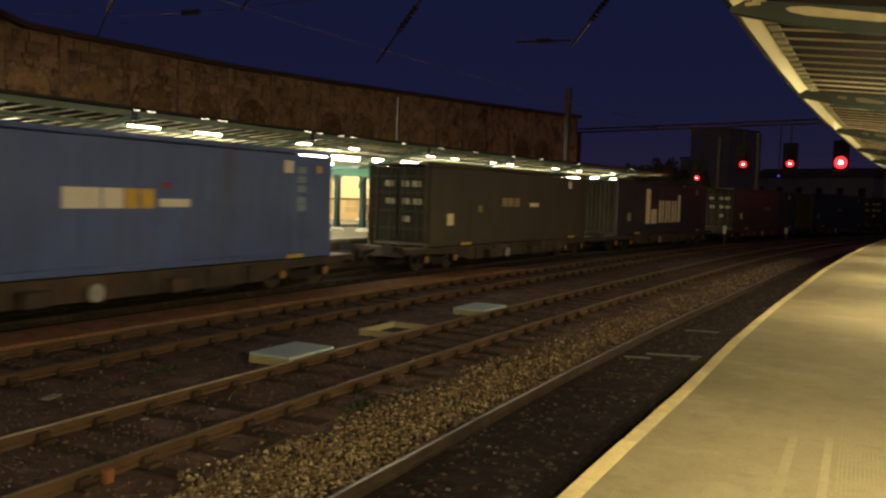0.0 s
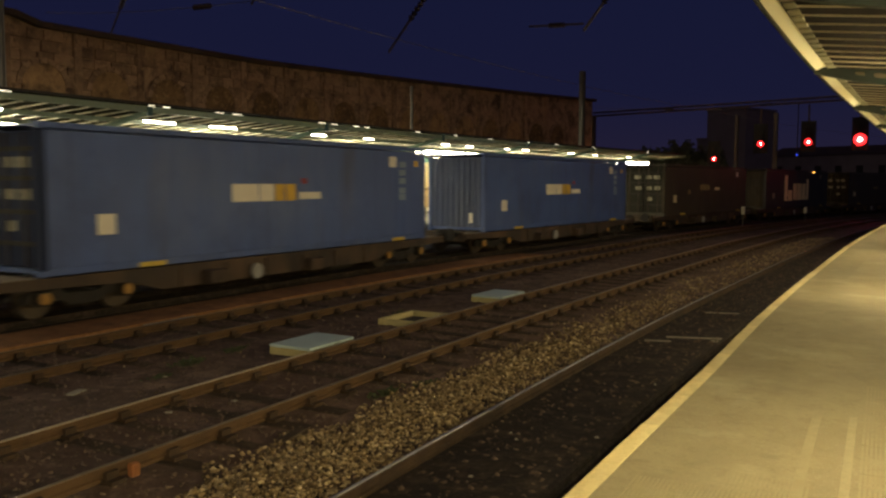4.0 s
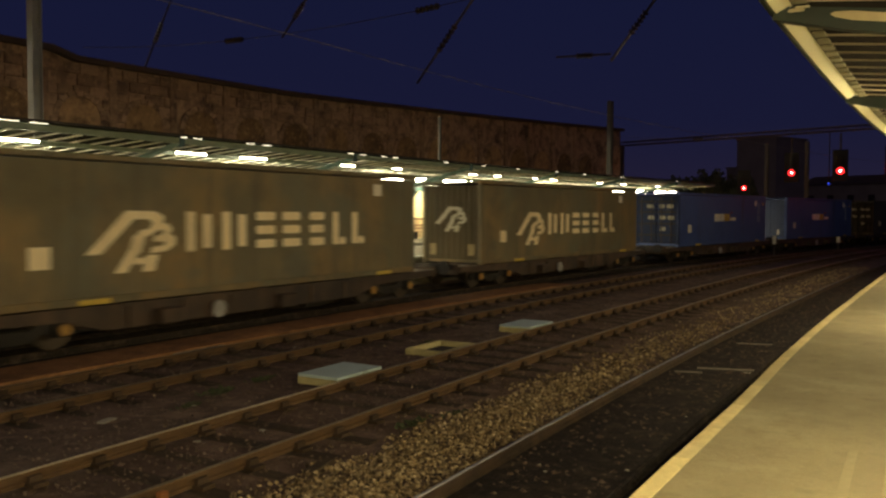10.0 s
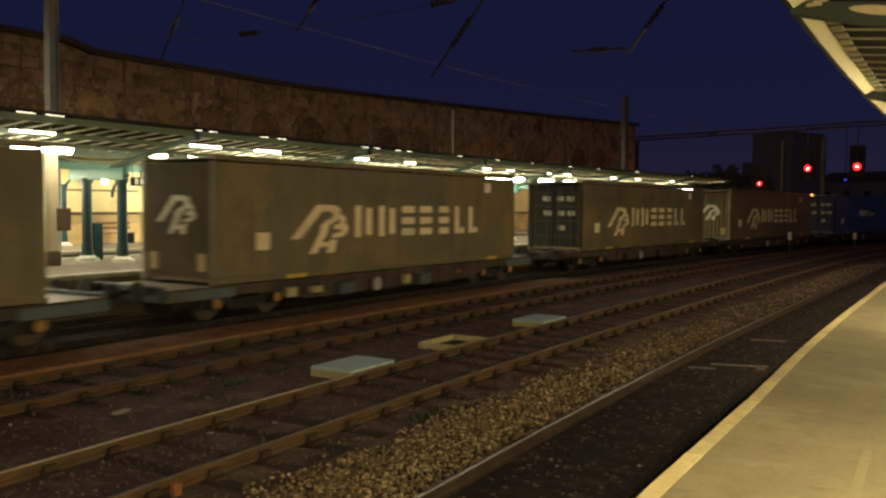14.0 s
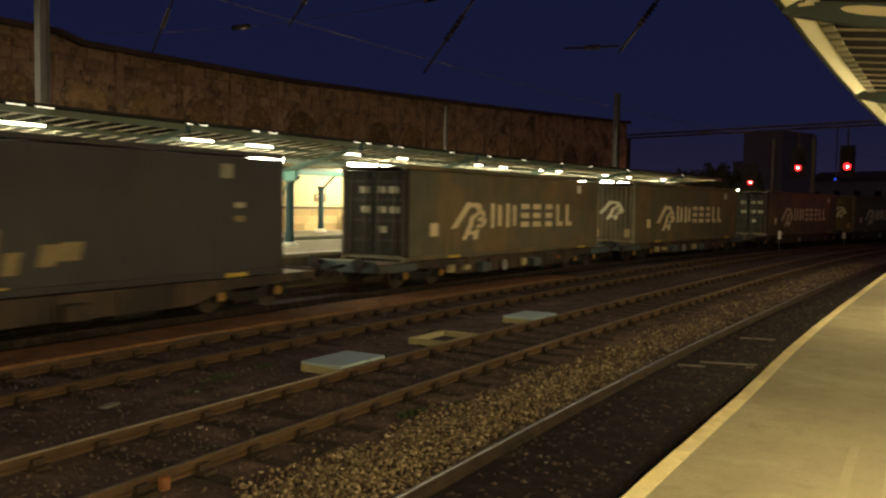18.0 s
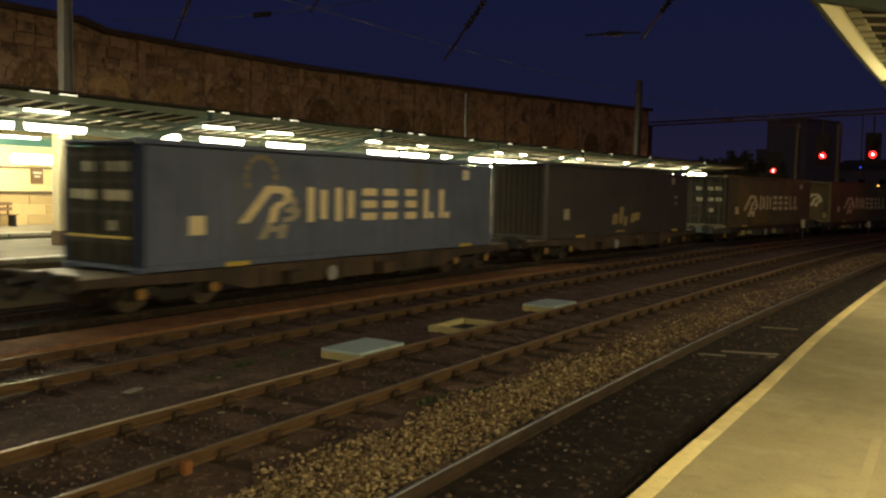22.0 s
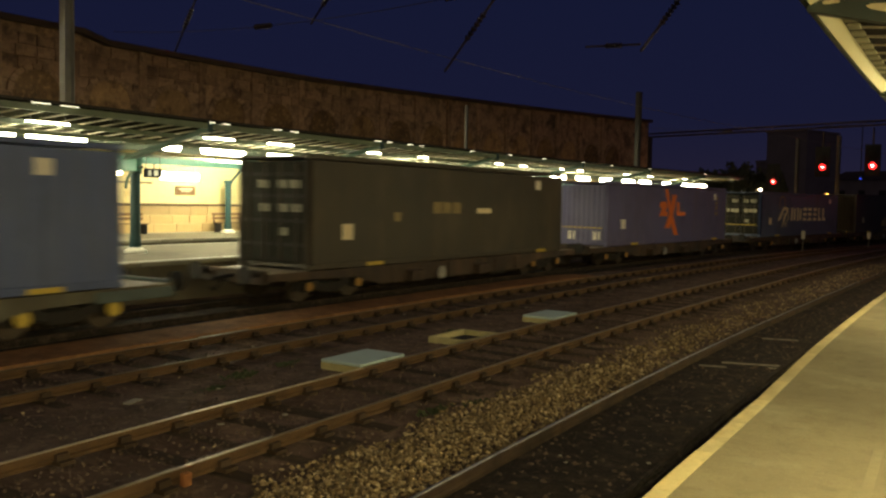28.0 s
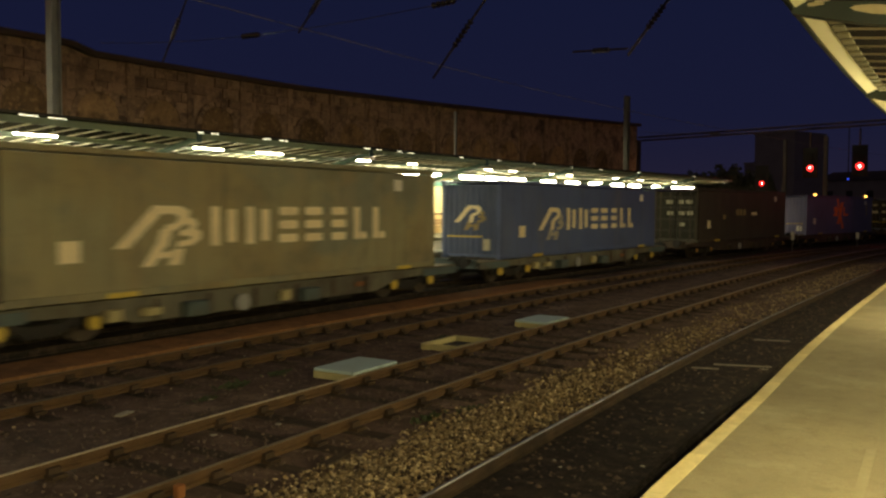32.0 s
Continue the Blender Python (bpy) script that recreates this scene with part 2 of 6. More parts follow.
M_WALL_TOP = mat("wall_coping", (0.095, 0.060, 0.044), 0.92, alt=(0.05, 0.032, 0.025), scale=0.5, fine=9, bump=0.6, spec=0.15)
M_CREAM = mat("cream_wall", (0.80, 0.71, 0.40), 0.7, alt=(0.70, 0.60, 0.32), scale=0.9, fine=12, bump=0.1, dirt=(0.58, 0.45, 0.22), dirt_at=0.56)
M_DADO = mat("tan_wall", (0.60, 0.45, 0.225), 0.75, alt=(0.49, 0.355, 0.17), scale=0.7, fine=9, bump=0.3, per_object=0.22)
# Door paints: shade of the rear ends put into darker copies of the paint
M_DOOR = mat("shaded_door_paint", (0.026, 0.025, 0.018), 0.7, alt=(0.017, 0.016, 0.012), scale=1.0, fine=26, bump=0.1, dirt=(0.024, 0.021, 0.017), stretch=(1.6, 1.6, 0.3), spec=0.12)
M_DOOR_BLUE = mat("shaded_blue_door", (0.0238, 0.0336, 0.0805), 0.7, alt=(0.0168, 0.0238, 0.056), scale=1.0, fine=26, bump=0.1, dirt=(0.014, 0.0175, 0.035), stretch=(1.6, 1.6, 0.3), spec=0.12)
M_ARM = mat("dull_green_paint", (0.085, 0.135, 0.105), 0.5, alt=(0.060, 0.098, 0.078), scale=1.5, fine=25, bump=0.08)
M_COLUMN = mat("stained_cream_column", (0.60, 0.54, 0.36), 0.6, alt=(0.44, 0.38, 0.24), scale=2.5, mix=0.4, fine=25, bump=0.08, dirt=(0.26, 0.20, 0.11), dirt_at=0.56, stretch=(1, 1, 0.4))
M_TURQ = mat("turquoise_beam_paint", (0.085, 0.27, 0.22), 0.45, alt=(0.065, 0.20, 0.165), scale=1.5, fine=25, bump=0.08, dirt=(0.05, 0.12, 0.10), dirt_at=0.6)
M_GUTTER = mat("dark_gutter", (0.035, 0.028, 0.020), 0.7, alt=(0.02, 0.016, 0.012), scale=3)
M_RAFTER = mat("pale_rafter", (0.66, 0.63, 0.47), 0.5, alt=(0.52, 0.49, 0.36), scale=2, fine=25, bump=0.05, per_object=0.3)
M_BAND = mat("dark_band", (0.13, 0.085, 0.045), 0.8, scale=2)
M_TEAL = mat("teal_paint", (0.010, 0.050, 0.056), 0.42, alt=(0.008, 0.038, 0.044), scale=2, fine=25, bump=0.08, dirt=(0.012, 0.034, 0.034), dirt_at=0.62)
M_TEAL_PALE = mat("pale_teal_paint", (0.165, 0.205, 0.145), 0.55, alt=(0.115, 0.148, 0.105), scale=1.5, fine=25, bump=0.08, dirt=(0.065, 0.08, 0.06), dirt_at=0.58)
M_DARK_GREEN = mat("dark_green_paint", (0.011, 0.026, 0.021), 0.55, alt=(0.012, 0.015, 0.012), scale=2, fine=25, bump=0.08)
M_CREAM_PAINT = mat("cream_paint", (0.93, 0.92, 0.66), 0.45, alt=(0.88, 0.86, 0.60), scale=1.5, fine=25, bump=0.05, dirt=(0.62, 0.58, 0.37), dirt_at=0.66)
M_FLAKED = mat("flaking_cream_paint", (0.46, 0.385, 0.225), 0.7, alt=(0.34, 0.28, 0.16), scale=5, mix=0.4, fine=40, bump=0.2, dirt=(0.16, 0.14, 0.09), dirt_at=0.60)
# Dimmer brown version of the rib panel colour, for the further ribs
M_RIB_PATCH = mat("dim_brown_paint", (0.15, 0.115, 0.072), 0.75, alt=(0.09, 0.07, 0.046), scale=5, mix=0.4, fine=40, bump=0.2)
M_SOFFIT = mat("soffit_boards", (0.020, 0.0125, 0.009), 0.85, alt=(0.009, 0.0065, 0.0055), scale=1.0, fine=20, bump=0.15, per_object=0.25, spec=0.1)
M_BATTEN = mat("roof_batten", (0.56, 0.48, 0.34), 0.6, alt=(0.40, 0.34, 0.24), scale=1.0, fine=25, bump=0.1, per_object=0.25)
M_STUB = mat("dull_cream", (0.36, 0.34, 0.22), 0.6, alt=(0.26, 0.24, 0.15), scale=3, fine=25, bump=0.1, per_object=0.3)
M_GLAZE = mat("grimy_glazing", (0.040, 0.038, 0.025), 1.0, alt=(0.022, 0.021, 0.015), scale=1.2, fine=20, bump=0.05, spec=0.0)
M_WHITE = mat("white_paint", (0.80, 0.78, 0.68), 0.5, alt=(0.7, 0.68, 0.58), scale=2, fine=30, bump=0.05)
M_GALV = mat("galvanised_steel", (0.40, 0.40, 0.39), 0.6, 0.25, alt=(0.28, 0.28, 0.27), scale=2, fine=30, bump=0.1)
M_GREY_STEEL = mat("weathered_steel", (0.13, 0.125, 0.12), 0.7, 0.2, alt=(0.09, 0.085, 0.08), scale=2, fine=30, bump=0.1)
M_BLACK = mat("black_board", (0.012, 0.011, 0.012), 0.7, scale=4)
M_WIRE = mat("dull_wire", (0.30, 0.26, 0.17), 0.5, 0.3, scale=4)
M_INSUL = mat("brown_insulator", (0.03, 0.018, 0.014), 0.4, scale=8)
M_LAMP = mat("glowing_tube", (1.0, 0.90, 0.62), glow=30.0)
M_LAMP_SMALL = mat("glowing_globe", (1.0, 0.86, 0.52), glow=20.0)
M_STRIP = mat("dim_strip", (1.0, 0.90, 0.62), glow=2.6)
M_RED = mat("red_signal_light", (1.0, 0.02, 0.02), glow=4.0)
M_RED_FAR = mat("dim_red_signal_light", (1.0, 0.02, 0.02), glow=2.5)
M_CORE = mat("hot_signal_core", (1.0, 0.10, 0.08), glow=190.0)
M_BLUE_LAMP = mat("blue_indicator", (0.05, 0.1, 1.0), glow=0.6)
M_BENCH = mat("bench_wood", (0.24, 0.14, 0.065), 0.6, scale=4)
M_LEAF = mat("night_leaves", (0.085, 0.090, 0.052), 0.8, alt=(0.05, 0.055, 0.034), scale=4)
M_BARK = mat("bark", (0.045, 0.035, 0.026), 0.9, scale=6)
M_BLOCK = mat("dark_brick", (0.20, 0.165, 0.19), 0.9, alt=(0.14, 0.115, 0.13), scale=0.6, fine=8, bump=0.4)
# train
M_FRAME = mat("wagon_brown", (0.074, 0.049, 0.031), 0.75, alt=(0.036, 0.025, 0.018), scale=1.2, fine=22, bump=0.25, dirt=(0.03, 0.023, 0.018), dirt_at=0.52)
M_FRAME_GREY = mat("wagon_grey_green", (0.150, 0.142, 0.098), 0.75, alt=(0.095, 0.088, 0.062), scale=1.2, fine=22, bump=0.25, dirt=(0.07, 0.056, 0.04), dirt_at=0.54)
M_DECK = mat("worn_deck_plate", (0.30, 0.25, 0.18), 0.6, alt=(0.16, 0.125, 0.09), scale=2.5, fine=30, bump=0.2, dirt=(0.08, 0.06, 0.045), dirt_at=0.55)
M_FRAME_BLUE = mat("wagon_pale_blue", (0.095, 0.13, 0.13), 0.6, alt=(0.055, 0.075, 0.075), scale=1.5, fine=22, bump=0.2, dirt=(0.07, 0.06, 0.045))
M_BOGIE = mat("bogie_black", (0.022, 0.018, 0.014), 0.8, alt=(0.014, 0.012, 0.01), scale=3, fine=22, bump=0.3)
M_WHEEL = mat("wheel_steel", (0.09, 0.07, 0.05), 0.5, 0.6, alt=(0.05, 0.04, 0.03), scale=5)
M_YELLOW = mat("yellow_axle_cap", (0.44, 0.24, 0.045), 0.6, alt=(0.28, 0.155, 0.032), scale=6)
M_YELLOW_BAR = mat("yellow_marking", (0.66, 0.48, 0.07), 0.55, alt=(0.5, 0.36, 0.05), scale=6)
M_OLIVE = mat("olive_grey_container", (0.150, 0.125, 0.066), 0.62, alt=(0.118, 0.099, 0.055), scale=1.0, mix=0.4, fine=26, bump=0.10, dirt=(0.215, 0.15, 0.07), dirt_at=0.56, stretch=(1.6, 1.6, 0.3))
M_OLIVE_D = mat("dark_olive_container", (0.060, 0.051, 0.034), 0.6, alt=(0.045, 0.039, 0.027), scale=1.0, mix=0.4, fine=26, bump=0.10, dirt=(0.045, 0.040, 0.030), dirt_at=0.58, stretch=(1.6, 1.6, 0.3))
M_DARKCON = mat("charcoal_container", (0.037, 0.036, 0.040), 0.6, alt=(0.029, 0.028, 0.032), scale=1.0, mix=0.4, fine=26, bump=0.10, dirt=(0.04, 0.034, 0.030), dirt_at=0.58, stretch=(1.6, 1.6, 0.3))
M_BLUE = mat("blue_container", (0.064, 0.117, 0.345), 0.55, alt=(0.052, 0.095, 0.28), scale=1.0, mix=0.4, fine=26, bump=0.10, dirt=(0.055, 0.078, 0.175), dirt_at=0.58, stretch=(1.6, 1.6, 0.3))
M_BLUE_R = mat("slate_blue_container", (0.100, 0.130, 0.232), 0.55, alt=(0.080, 0.105, 0.188), scale=1.0, mix=0.4, fine=26, bump=0.10, dirt=(0.0936, 0.1032, 0.138), dirt_at=0.56, stretch=(1.6, 1.6, 0.3))
M_BLUE_V = mat("dusty_blue_container", (0.0805, 0.115, 0.2702), 0.55, alt=(0.0644, 0.0931, 0.2185), scale=1.0, mix=0.4, fine=26, bump=0.10, dirt=(0.1127, 0.1207, 0.1898), dirt_at=0.56, stretch=(1.6, 1.6, 0.3))
M_PURPLE = mat("violet_container", (0.126, 0.122, 0.265), 0.58, alt=(0.105, 0.102, 0.22), scale=1.0, mix=0.4, fine=26, bump=0.10, dirt=(0.11, 0.095, 0.17), dirt_at=0.58, stretch=(1.6, 1.6, 0.3))
M_OLIVE_PALE = mat("pale_olive_container", (0.30, 0.275, 0.150), 0.62, alt=(0.235, 0.215, 0.122), scale=1.0, mix=0.4, fine=26, bump=0.10, dirt=(0.27, 0.20, 0.095), dirt_at=0.57, stretch=(1.6, 1.6, 0.3))
# End paint for charcoal loads and door posts, darkened for the shade there
M_SHADED_END = mat("shaded_end_paint", (0.040, 0.034, 0.026), 0.75, alt=(0.026, 0.022, 0.018), scale=1.0, fine=26, bump=0.1, dirt=(0.062, 0.050, 0.034), dirt_at=0.57, stretch=(1.6, 1.6, 0.3), spec=0.12)
M_RED_MARK = mat("dark_red_marking", (0.30, 0.030, 0.035), 0.6, scale=4)
M_CREAM_MARK = mat("cream_marking", (0.88, 0.76, 0.50), 0.6, alt=(0.80, 0.68, 0.43), scale=3, fine=20, bump=0.03)
M_WHITE_MARK = mat("white_marking", (0.80, 0.76, 0.66), 0.6, alt=(0.7, 0.66, 0.56), scale=3, fine=20, bump=0.03)
M_YEL_MARK = mat("amber_marking", (0.72, 0.46, 0.06), 0.6, scale=3)
M_ORANGE = mat("orange_marking", (0.80, 0.20, 0.035), 0.6, alt=(0.68, 0.16, 0.03), scale=3)
M_FADED = mat("faded_marking", (0.36, 0.27, 0.12), 0.7, alt=(0.22, 0.17, 0.08), scale=5)
M_SECOND = mat("dull_second_figure", (0.44, 0.40, 0.32), 0.7, alt=(0.30, 0.27, 0.21), scale=5)
M_PALE_BLUE = mat("pale_blue_marking", (0.25, 0.34, 0.48), 0.6, scale=3)


weathered(M_GROUND, cinders((0.27, 0.192, 0.146), (0.050, 0.037, 0.032)))
weathered(M_BED, [(ONE, 1.6, 0.45, 0.60, (0.017, 0.014, 0.013), 0.7), (ONE, 4.0, 0.50, 0.66, (0.085, 0.060, 0.045), 0.7), (ONE, 9.0, 0.52, 0.66, (0.016, 0.013, 0.012), 0.6), (ONE, 18.0, 0.56, 0.70, (0.10, 0.073, 0.055), 0.6)])
weathered(M_PATH, cinders((0.40, 0.21, 0.095), (0.14, 0.074, 0.038)))
weathered(M_INFILL, cinders((0.46, 0.29, 0.14), (0.09, 0.058, 0.038)), True)
weathered(M_STONE, cinders((0.46, 0.30, 0.17), (0.10, 0.065, 0.045)), True)
weathered(M_OLIVE, [((0.30, 0.30, 0.2), 1.3, 0.47, 0.60, (0.255, 0.165, 0.060), 0.75), ((0.25, 0.25, 0.35), 1.4, 0.50, 0.62, (0.120, 0.124, 0.088), 0.8)] + grime((0.18, 0.14, 0.07), (0.080, 0.070, 0.045)), True)
weathered(M_OLIVE_PALE, [((0.30, 0.30, 0.2), 1.3, 0.47, 0.60, (0.30, 0.22, 0.090), 0.6), ((0.25, 0.25, 0.35), 1.4, 0.50, 0.62, (0.185, 0.19, 0.135), 0.85)] + grime((0.29, 0.24, 0.125), (0.115, 0.10, 0.065)), True)
weathered(M_SHADED_END, grime((0.070, 0.056, 0.038), (0.020, 0.018, 0.016)), True)
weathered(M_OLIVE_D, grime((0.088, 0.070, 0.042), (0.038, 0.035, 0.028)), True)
weathered(M_DARKCON, grime((0.050, 0.043, 0.040), (0.021, 0.020, 0.022)), True)
weathered(M_BLUE, grime((0.085, 0.128, 0.29), (0.038, 0.066, 0.19)), True)
weathered(M_BLUE_R, grime((0.0864, 0.108, 0.174), (0.0396, 0.0624, 0.12)), True)
weathered(M_BLUE_V, grime((0.0989, 0.1242, 0.2185), (0.0483, 0.069, 0.1495)), True)
weathered(M_PURPLE, grime((0.15, 0.14, 0.235), (0.078, 0.073, 0.14)), True)
weathered(M_FRAME_GREY, grime((0.21, 0.20, 0.145), (0.052, 0.044, 0.032)), True)
weathered(M_FRAME, grime((0.135, 0.085, 0.050), (0.030, 0.022, 0.018)), True)
weathered(M_CREAM_MARK, grime((0.84, 0.71, 0.44), (0.58, 0.48, 0.29)), True)
# End paints darker than the sides, holding the shade on those faces
M_OLIVE_END = weathered(mat("shaded_olive_paint", (0.108, 0.088, 0.049), 0.7, alt=(0.082, 0.067, 0.039), scale=1.0, fine=26, bump=0.1, spec=0.2), grime((0.125, 0.095, 0.05), (0.055, 0.047, 0.032)), True)
M_BLUE_END = weathered(mat("shaded_blue_paint", (0.054, 0.082, 0.19), 0.6, alt=(0.042, 0.064, 0.15), scale=1.0, fine=26, bump=0.1), grime((0.06, 0.08, 0.15), (0.03, 0.042, 0.09)), True)
M_END_MARK = mat("dull_marking", (0.58, 0.53, 0.38), 0.7, alt=(0.40, 0.36, 0.26), scale=5)
M_PLATE_DIM = mat("dirty_plate", (0.44, 0.41, 0.30), 0.7, alt=(0.20, 0.19, 0.14), scale=6)


# ---- mesh tools ----
class Geo:
    """Collects faces of one part."""

    def __init__(self):
        self.v, self.f = [], []

    def box(self, c, size, rz=0.0, ry=0.0, bev=0.0):
        hx, hy, hz = (a / 2 for a in size)
        m = Matrix.Translation(c) @ Matrix.Rotation(rz, 4, "Z") @ Matrix.Rotation(ry, 4, "Y")
        n = len(self.v)
        if bev:
            # chamfer along the four long-axis edges and at the top
            pts = []
            for z in (-hz, hz):
                for x, y in ((-hx + bev, -hy), (hx - bev, -hy), (hx, -hy + bev), (hx, hy - bev), (hx - bev, hy), (-hx + bev, hy), (-hx, hy - bev), (-hx, -hy + bev)):
                    pts.append(m @ Vector((x, y, z - math.copysign(bev, z))))
                for x, y in ((-hx + bev, -hy + bev), (hx - bev, -hy + bev), (hx - bev, hy - bev), (-hx + bev, hy - bev)):
                    pts.append(m @ Vector((x, y, z)))
            self.v += pts
            for k in range(8):
                self.f.append((n + k, n + (k + 1) % 8, n + 12 + (k + 1) % 8, n + 12 + k))
            for o, flip in ((n, True), (n + 12, False)):
                fs = [(o + 8, o + 9, o + 10, o + 11), (o, o + 1, o + 9, o + 8), (o + 1, o + 2, o + 9), (o + 2, o + 3, o + 10, o + 9), (o + 3, o + 4, o + 10),
                      (o + 4, o + 5, o + 11, o + 10), (o + 5, o + 6, o + 11), (o + 6, o + 7, o + 8, o + 11), (o + 7, o, o + 8)]
                self.f += [tuple(reversed(q)) if flip else q for q in fs]
            return self
        for x, y, z in ((-1, -1, -1), (1, -1, -1), (1, 1, -1), (-1, 1, -1), (-1, -1, 1), (1, -1, 1), (1, 1, 1), (-1, 1, 1)):
            self.v.append(m @ Vector((x * hx, y * hy, z * hz)))
        self.f += [tuple(n + i for i in q) for q in ((0, 3, 2, 1), (4, 5, 6, 7), (0, 1, 5, 4), (1, 2, 6, 5), (2, 3, 7, 6), (3, 0, 4, 7))]
        return self

    def rod(self, a, b, r, seg=8, r2=None):
        a, b = Vector(a), Vector(b)
        q = (b - a).to_track_quat("Z", "Y")
        n, r2 = len(self.v), r if r2 is None else r2
        for p, rad in ((a, r), (b, r2)):
            for k in range(seg):
                t = 2 * math.pi * k / seg
                self.v.append(p + q @ Vector((rad * math.cos(t), rad * math.sin(t), 0)))
        for k in range(seg):
            self.f.append((n + k, n + (k + 1) % seg, n + seg + (k + 1) % seg, n + seg + k))
        self.f += [tuple(n + seg - 1 - k for k in range(seg)), tuple(n + seg + k for k in range(seg))]
        return self

    def tube(self, pts, r, seg=5):
        """One bent rod through the points."""
        n = len(self.v)
        for i, p in enumerate(pts):
            q = (pts[min(i + 1, len(pts) - 1)] - pts[max(i - 1, 0)]).to_track_quat("Z", "Y")
            for k in range(seg):
                t = 2 * math.pi * k / seg
                self.v.append(p + q @ Vector((r * math.cos(t), r * math.sin(t), 0)))
        for i in range(len(pts) - 1):
            a = n + i * seg
            self.f += [(a + k, a + (k + 1) % seg, a + seg + (k + 1) % seg, a + seg + k) for k in range(seg)]
        return self

    def prism(self, pts, y0, y1):
        """Outline in x, z pushed from y0 to y1."""
        n, k = len(self.v), len(pts)
        self.v += [Vector((x, y0, z)) for x, z in pts] + [Vector((x, y1, z)) for x, z in pts]
        self.f += [tuple(range(n, n + k)), tuple(range(n + 2 * k - 1, n + k - 1, -1))]
        self.f += [(n + i, n + k + i, n + k + (i + 1) % k, n + (i + 1) % k) for i in range(k)]
        return self

    def sweep(self, outline, s0, s1, step):
        """Closed outline of (d, z), drawn along the line from s0 to s1."""
        n, k = len(self.v), len(outline)
        m = max(1, int(math.ceil((s1 - s0) / step)))
        for i in range(m + 1):
            s = s0 + (s1 - s0) * i / m
            self.v += [spot(d, s, z) for d, z in outline]
        for i in range(m):
            a, b = n + i * k, n + (i + 1) * k
            self.f += [(a + j, a + (j + 1) % k, b + (j + 1) % k, b + j) for j in range(k)]
        self.f += [tuple(range(n + k - 1, n - 1, -1)), tuple(range(n + m * k, n + m * k + k))]
        return self

    def mesh(self, name, material, smooth=False):
        me = bpy.data.meshes.new(name)
        me.from_pydata([tuple(p) for p in self.v], [], self.f)
        bm = bmesh.new()
        bm.from_mesh(me)
        bmesh.ops.recalc_face_normals(bm, faces=bm.faces)
        bm.to_mesh(me)
        bm.free()
        if smooth:
            me.shade_smooth()
        me.materials.append(material)
        return me


STORE = {}


def box_mesh(size, material, bev=0.0):
    key = ("box", tuple(round(a, 4) for a in size), material.name, bev)
    if key not in STORE:
        STORE[key] = Geo().box((0, 0, 0), size, bev=bev).mesh("block", material)
    return STORE[key]


def part(name, me, parent, place=None, label=""):
    """One mesh object under a thing or a part."""
    ob = new(name, me)
    ob.parent = parent
    if place is not None:
        ob.matrix_basis = place if isinstance(place, Matrix) else Matrix.Translation(place)
    if label:
        ob["label"] = label
    return ob


def empty(name, m, label, category, group="", kind=""):
    ob = new(name)
    ob.empty_display_size = 0.3
    ob.matrix_basis = m
    return tagged(ob, label, category, group, kind)


def setting(name, me, label, category):
    return tagged(new(name, me), label, category, kind="structure")


# ---- ground ----
g = Geo()
g.v = [Vector(p) for p in ((-1500, -1500, -0.02), (1500, -1500, -0.02), (1500, 1500, -0.02), (-1500, 1500, -0.02))]
g.f = [(0, 1, 2, 3)]
setting("ground", g.mesh("ground", M_GROUND), "dark oily dirt and cinders between the railway tracks", "ground")

g = Geo().sweep([(12.38, -0.02), (12.38, 0.085), (12.44, 0.10), (13.52, 0.10), (13.58, 0.085), (13.58, -0.02)], -30, 27.5, 1.5)
setting("walkway", g.mesh("walkway", M_PATH), "rust-brown trackside walkway beside the loaded track", "walkway")
g = Geo().prism([(0, 0.0), (0, 0.10), (2.1, 0.05), (2.2, 0.0)], 0, 1.1)
setting("walkway_end", g.mesh("walkway_end", M_PATH), "sloping rust-brown end of the walkway", "walkway").matrix_basis = stand(12.42, 27.5, 0.0)


g = Geo().sweep([(1.0, -0.03), (1.0, 0.018), (4.02, 0.018), (4.08, -0.03)], -30, 70, 1.5)
setting("track_bed", g.mesh("track_bed", M_BED), "dark oily bed of the platform track", "track bed")


# Dark sheet below the wagons: their shadow put into its colour
g = Geo().sweep([(13.60, -0.03), (13.60, 0.010), (17.0, 0.010), (17.0, -0.03)], -60, 120, 1.5)
setting("track_bed_train", g.mesh("track_bed_train", M_BED), "dark sheet holding the shade under the freight train", "track bed")


# ---- platforms ----
PZ = 1.13


def flare(s):
    """The edge stands further out where the platform widens."""
    return 0.085 * min(1.6, max(0.0, (7.6 - s) / 4.3)) + 0.02 * min(1.0, max(0.0, (s - 7.6) / 3)) + 0.10 * min(1.0, max(0.0, (s - 18) / 7))


def edge_strip(name, outline, material):
    """Strip along the platform edge; d values flagged with True follow the flare."""
    g, k, m = Geo(), len(outline), 160
    for i in range(m + 1):
        s = -40 + 180 * i / m
        g.v += [spot(d + (flare(s) if follows else 0), s, z) for d, z, follows in outline]
    for i in range(m):
        a, b = i * k, (i + 1) * k
        g.f += [(a + j, a + (j + 1) % k, b + (j + 1) % k, b + j) for j in range(k)]
    g.f += [tuple(range(k - 1, -1, -1)), tuple(range(m * k, m * k + k))]
    return g.mesh(name, material)


plat = setting("platform_near", edge_strip("platform_near", [(1.19, 0.0, True), (1.19, PZ, True), (-9.0, PZ, False), (-9.0, 0.0, False)], M_PLATFORM), "worn concrete station platform with ribbed paving and a pale painted edge", "platform")
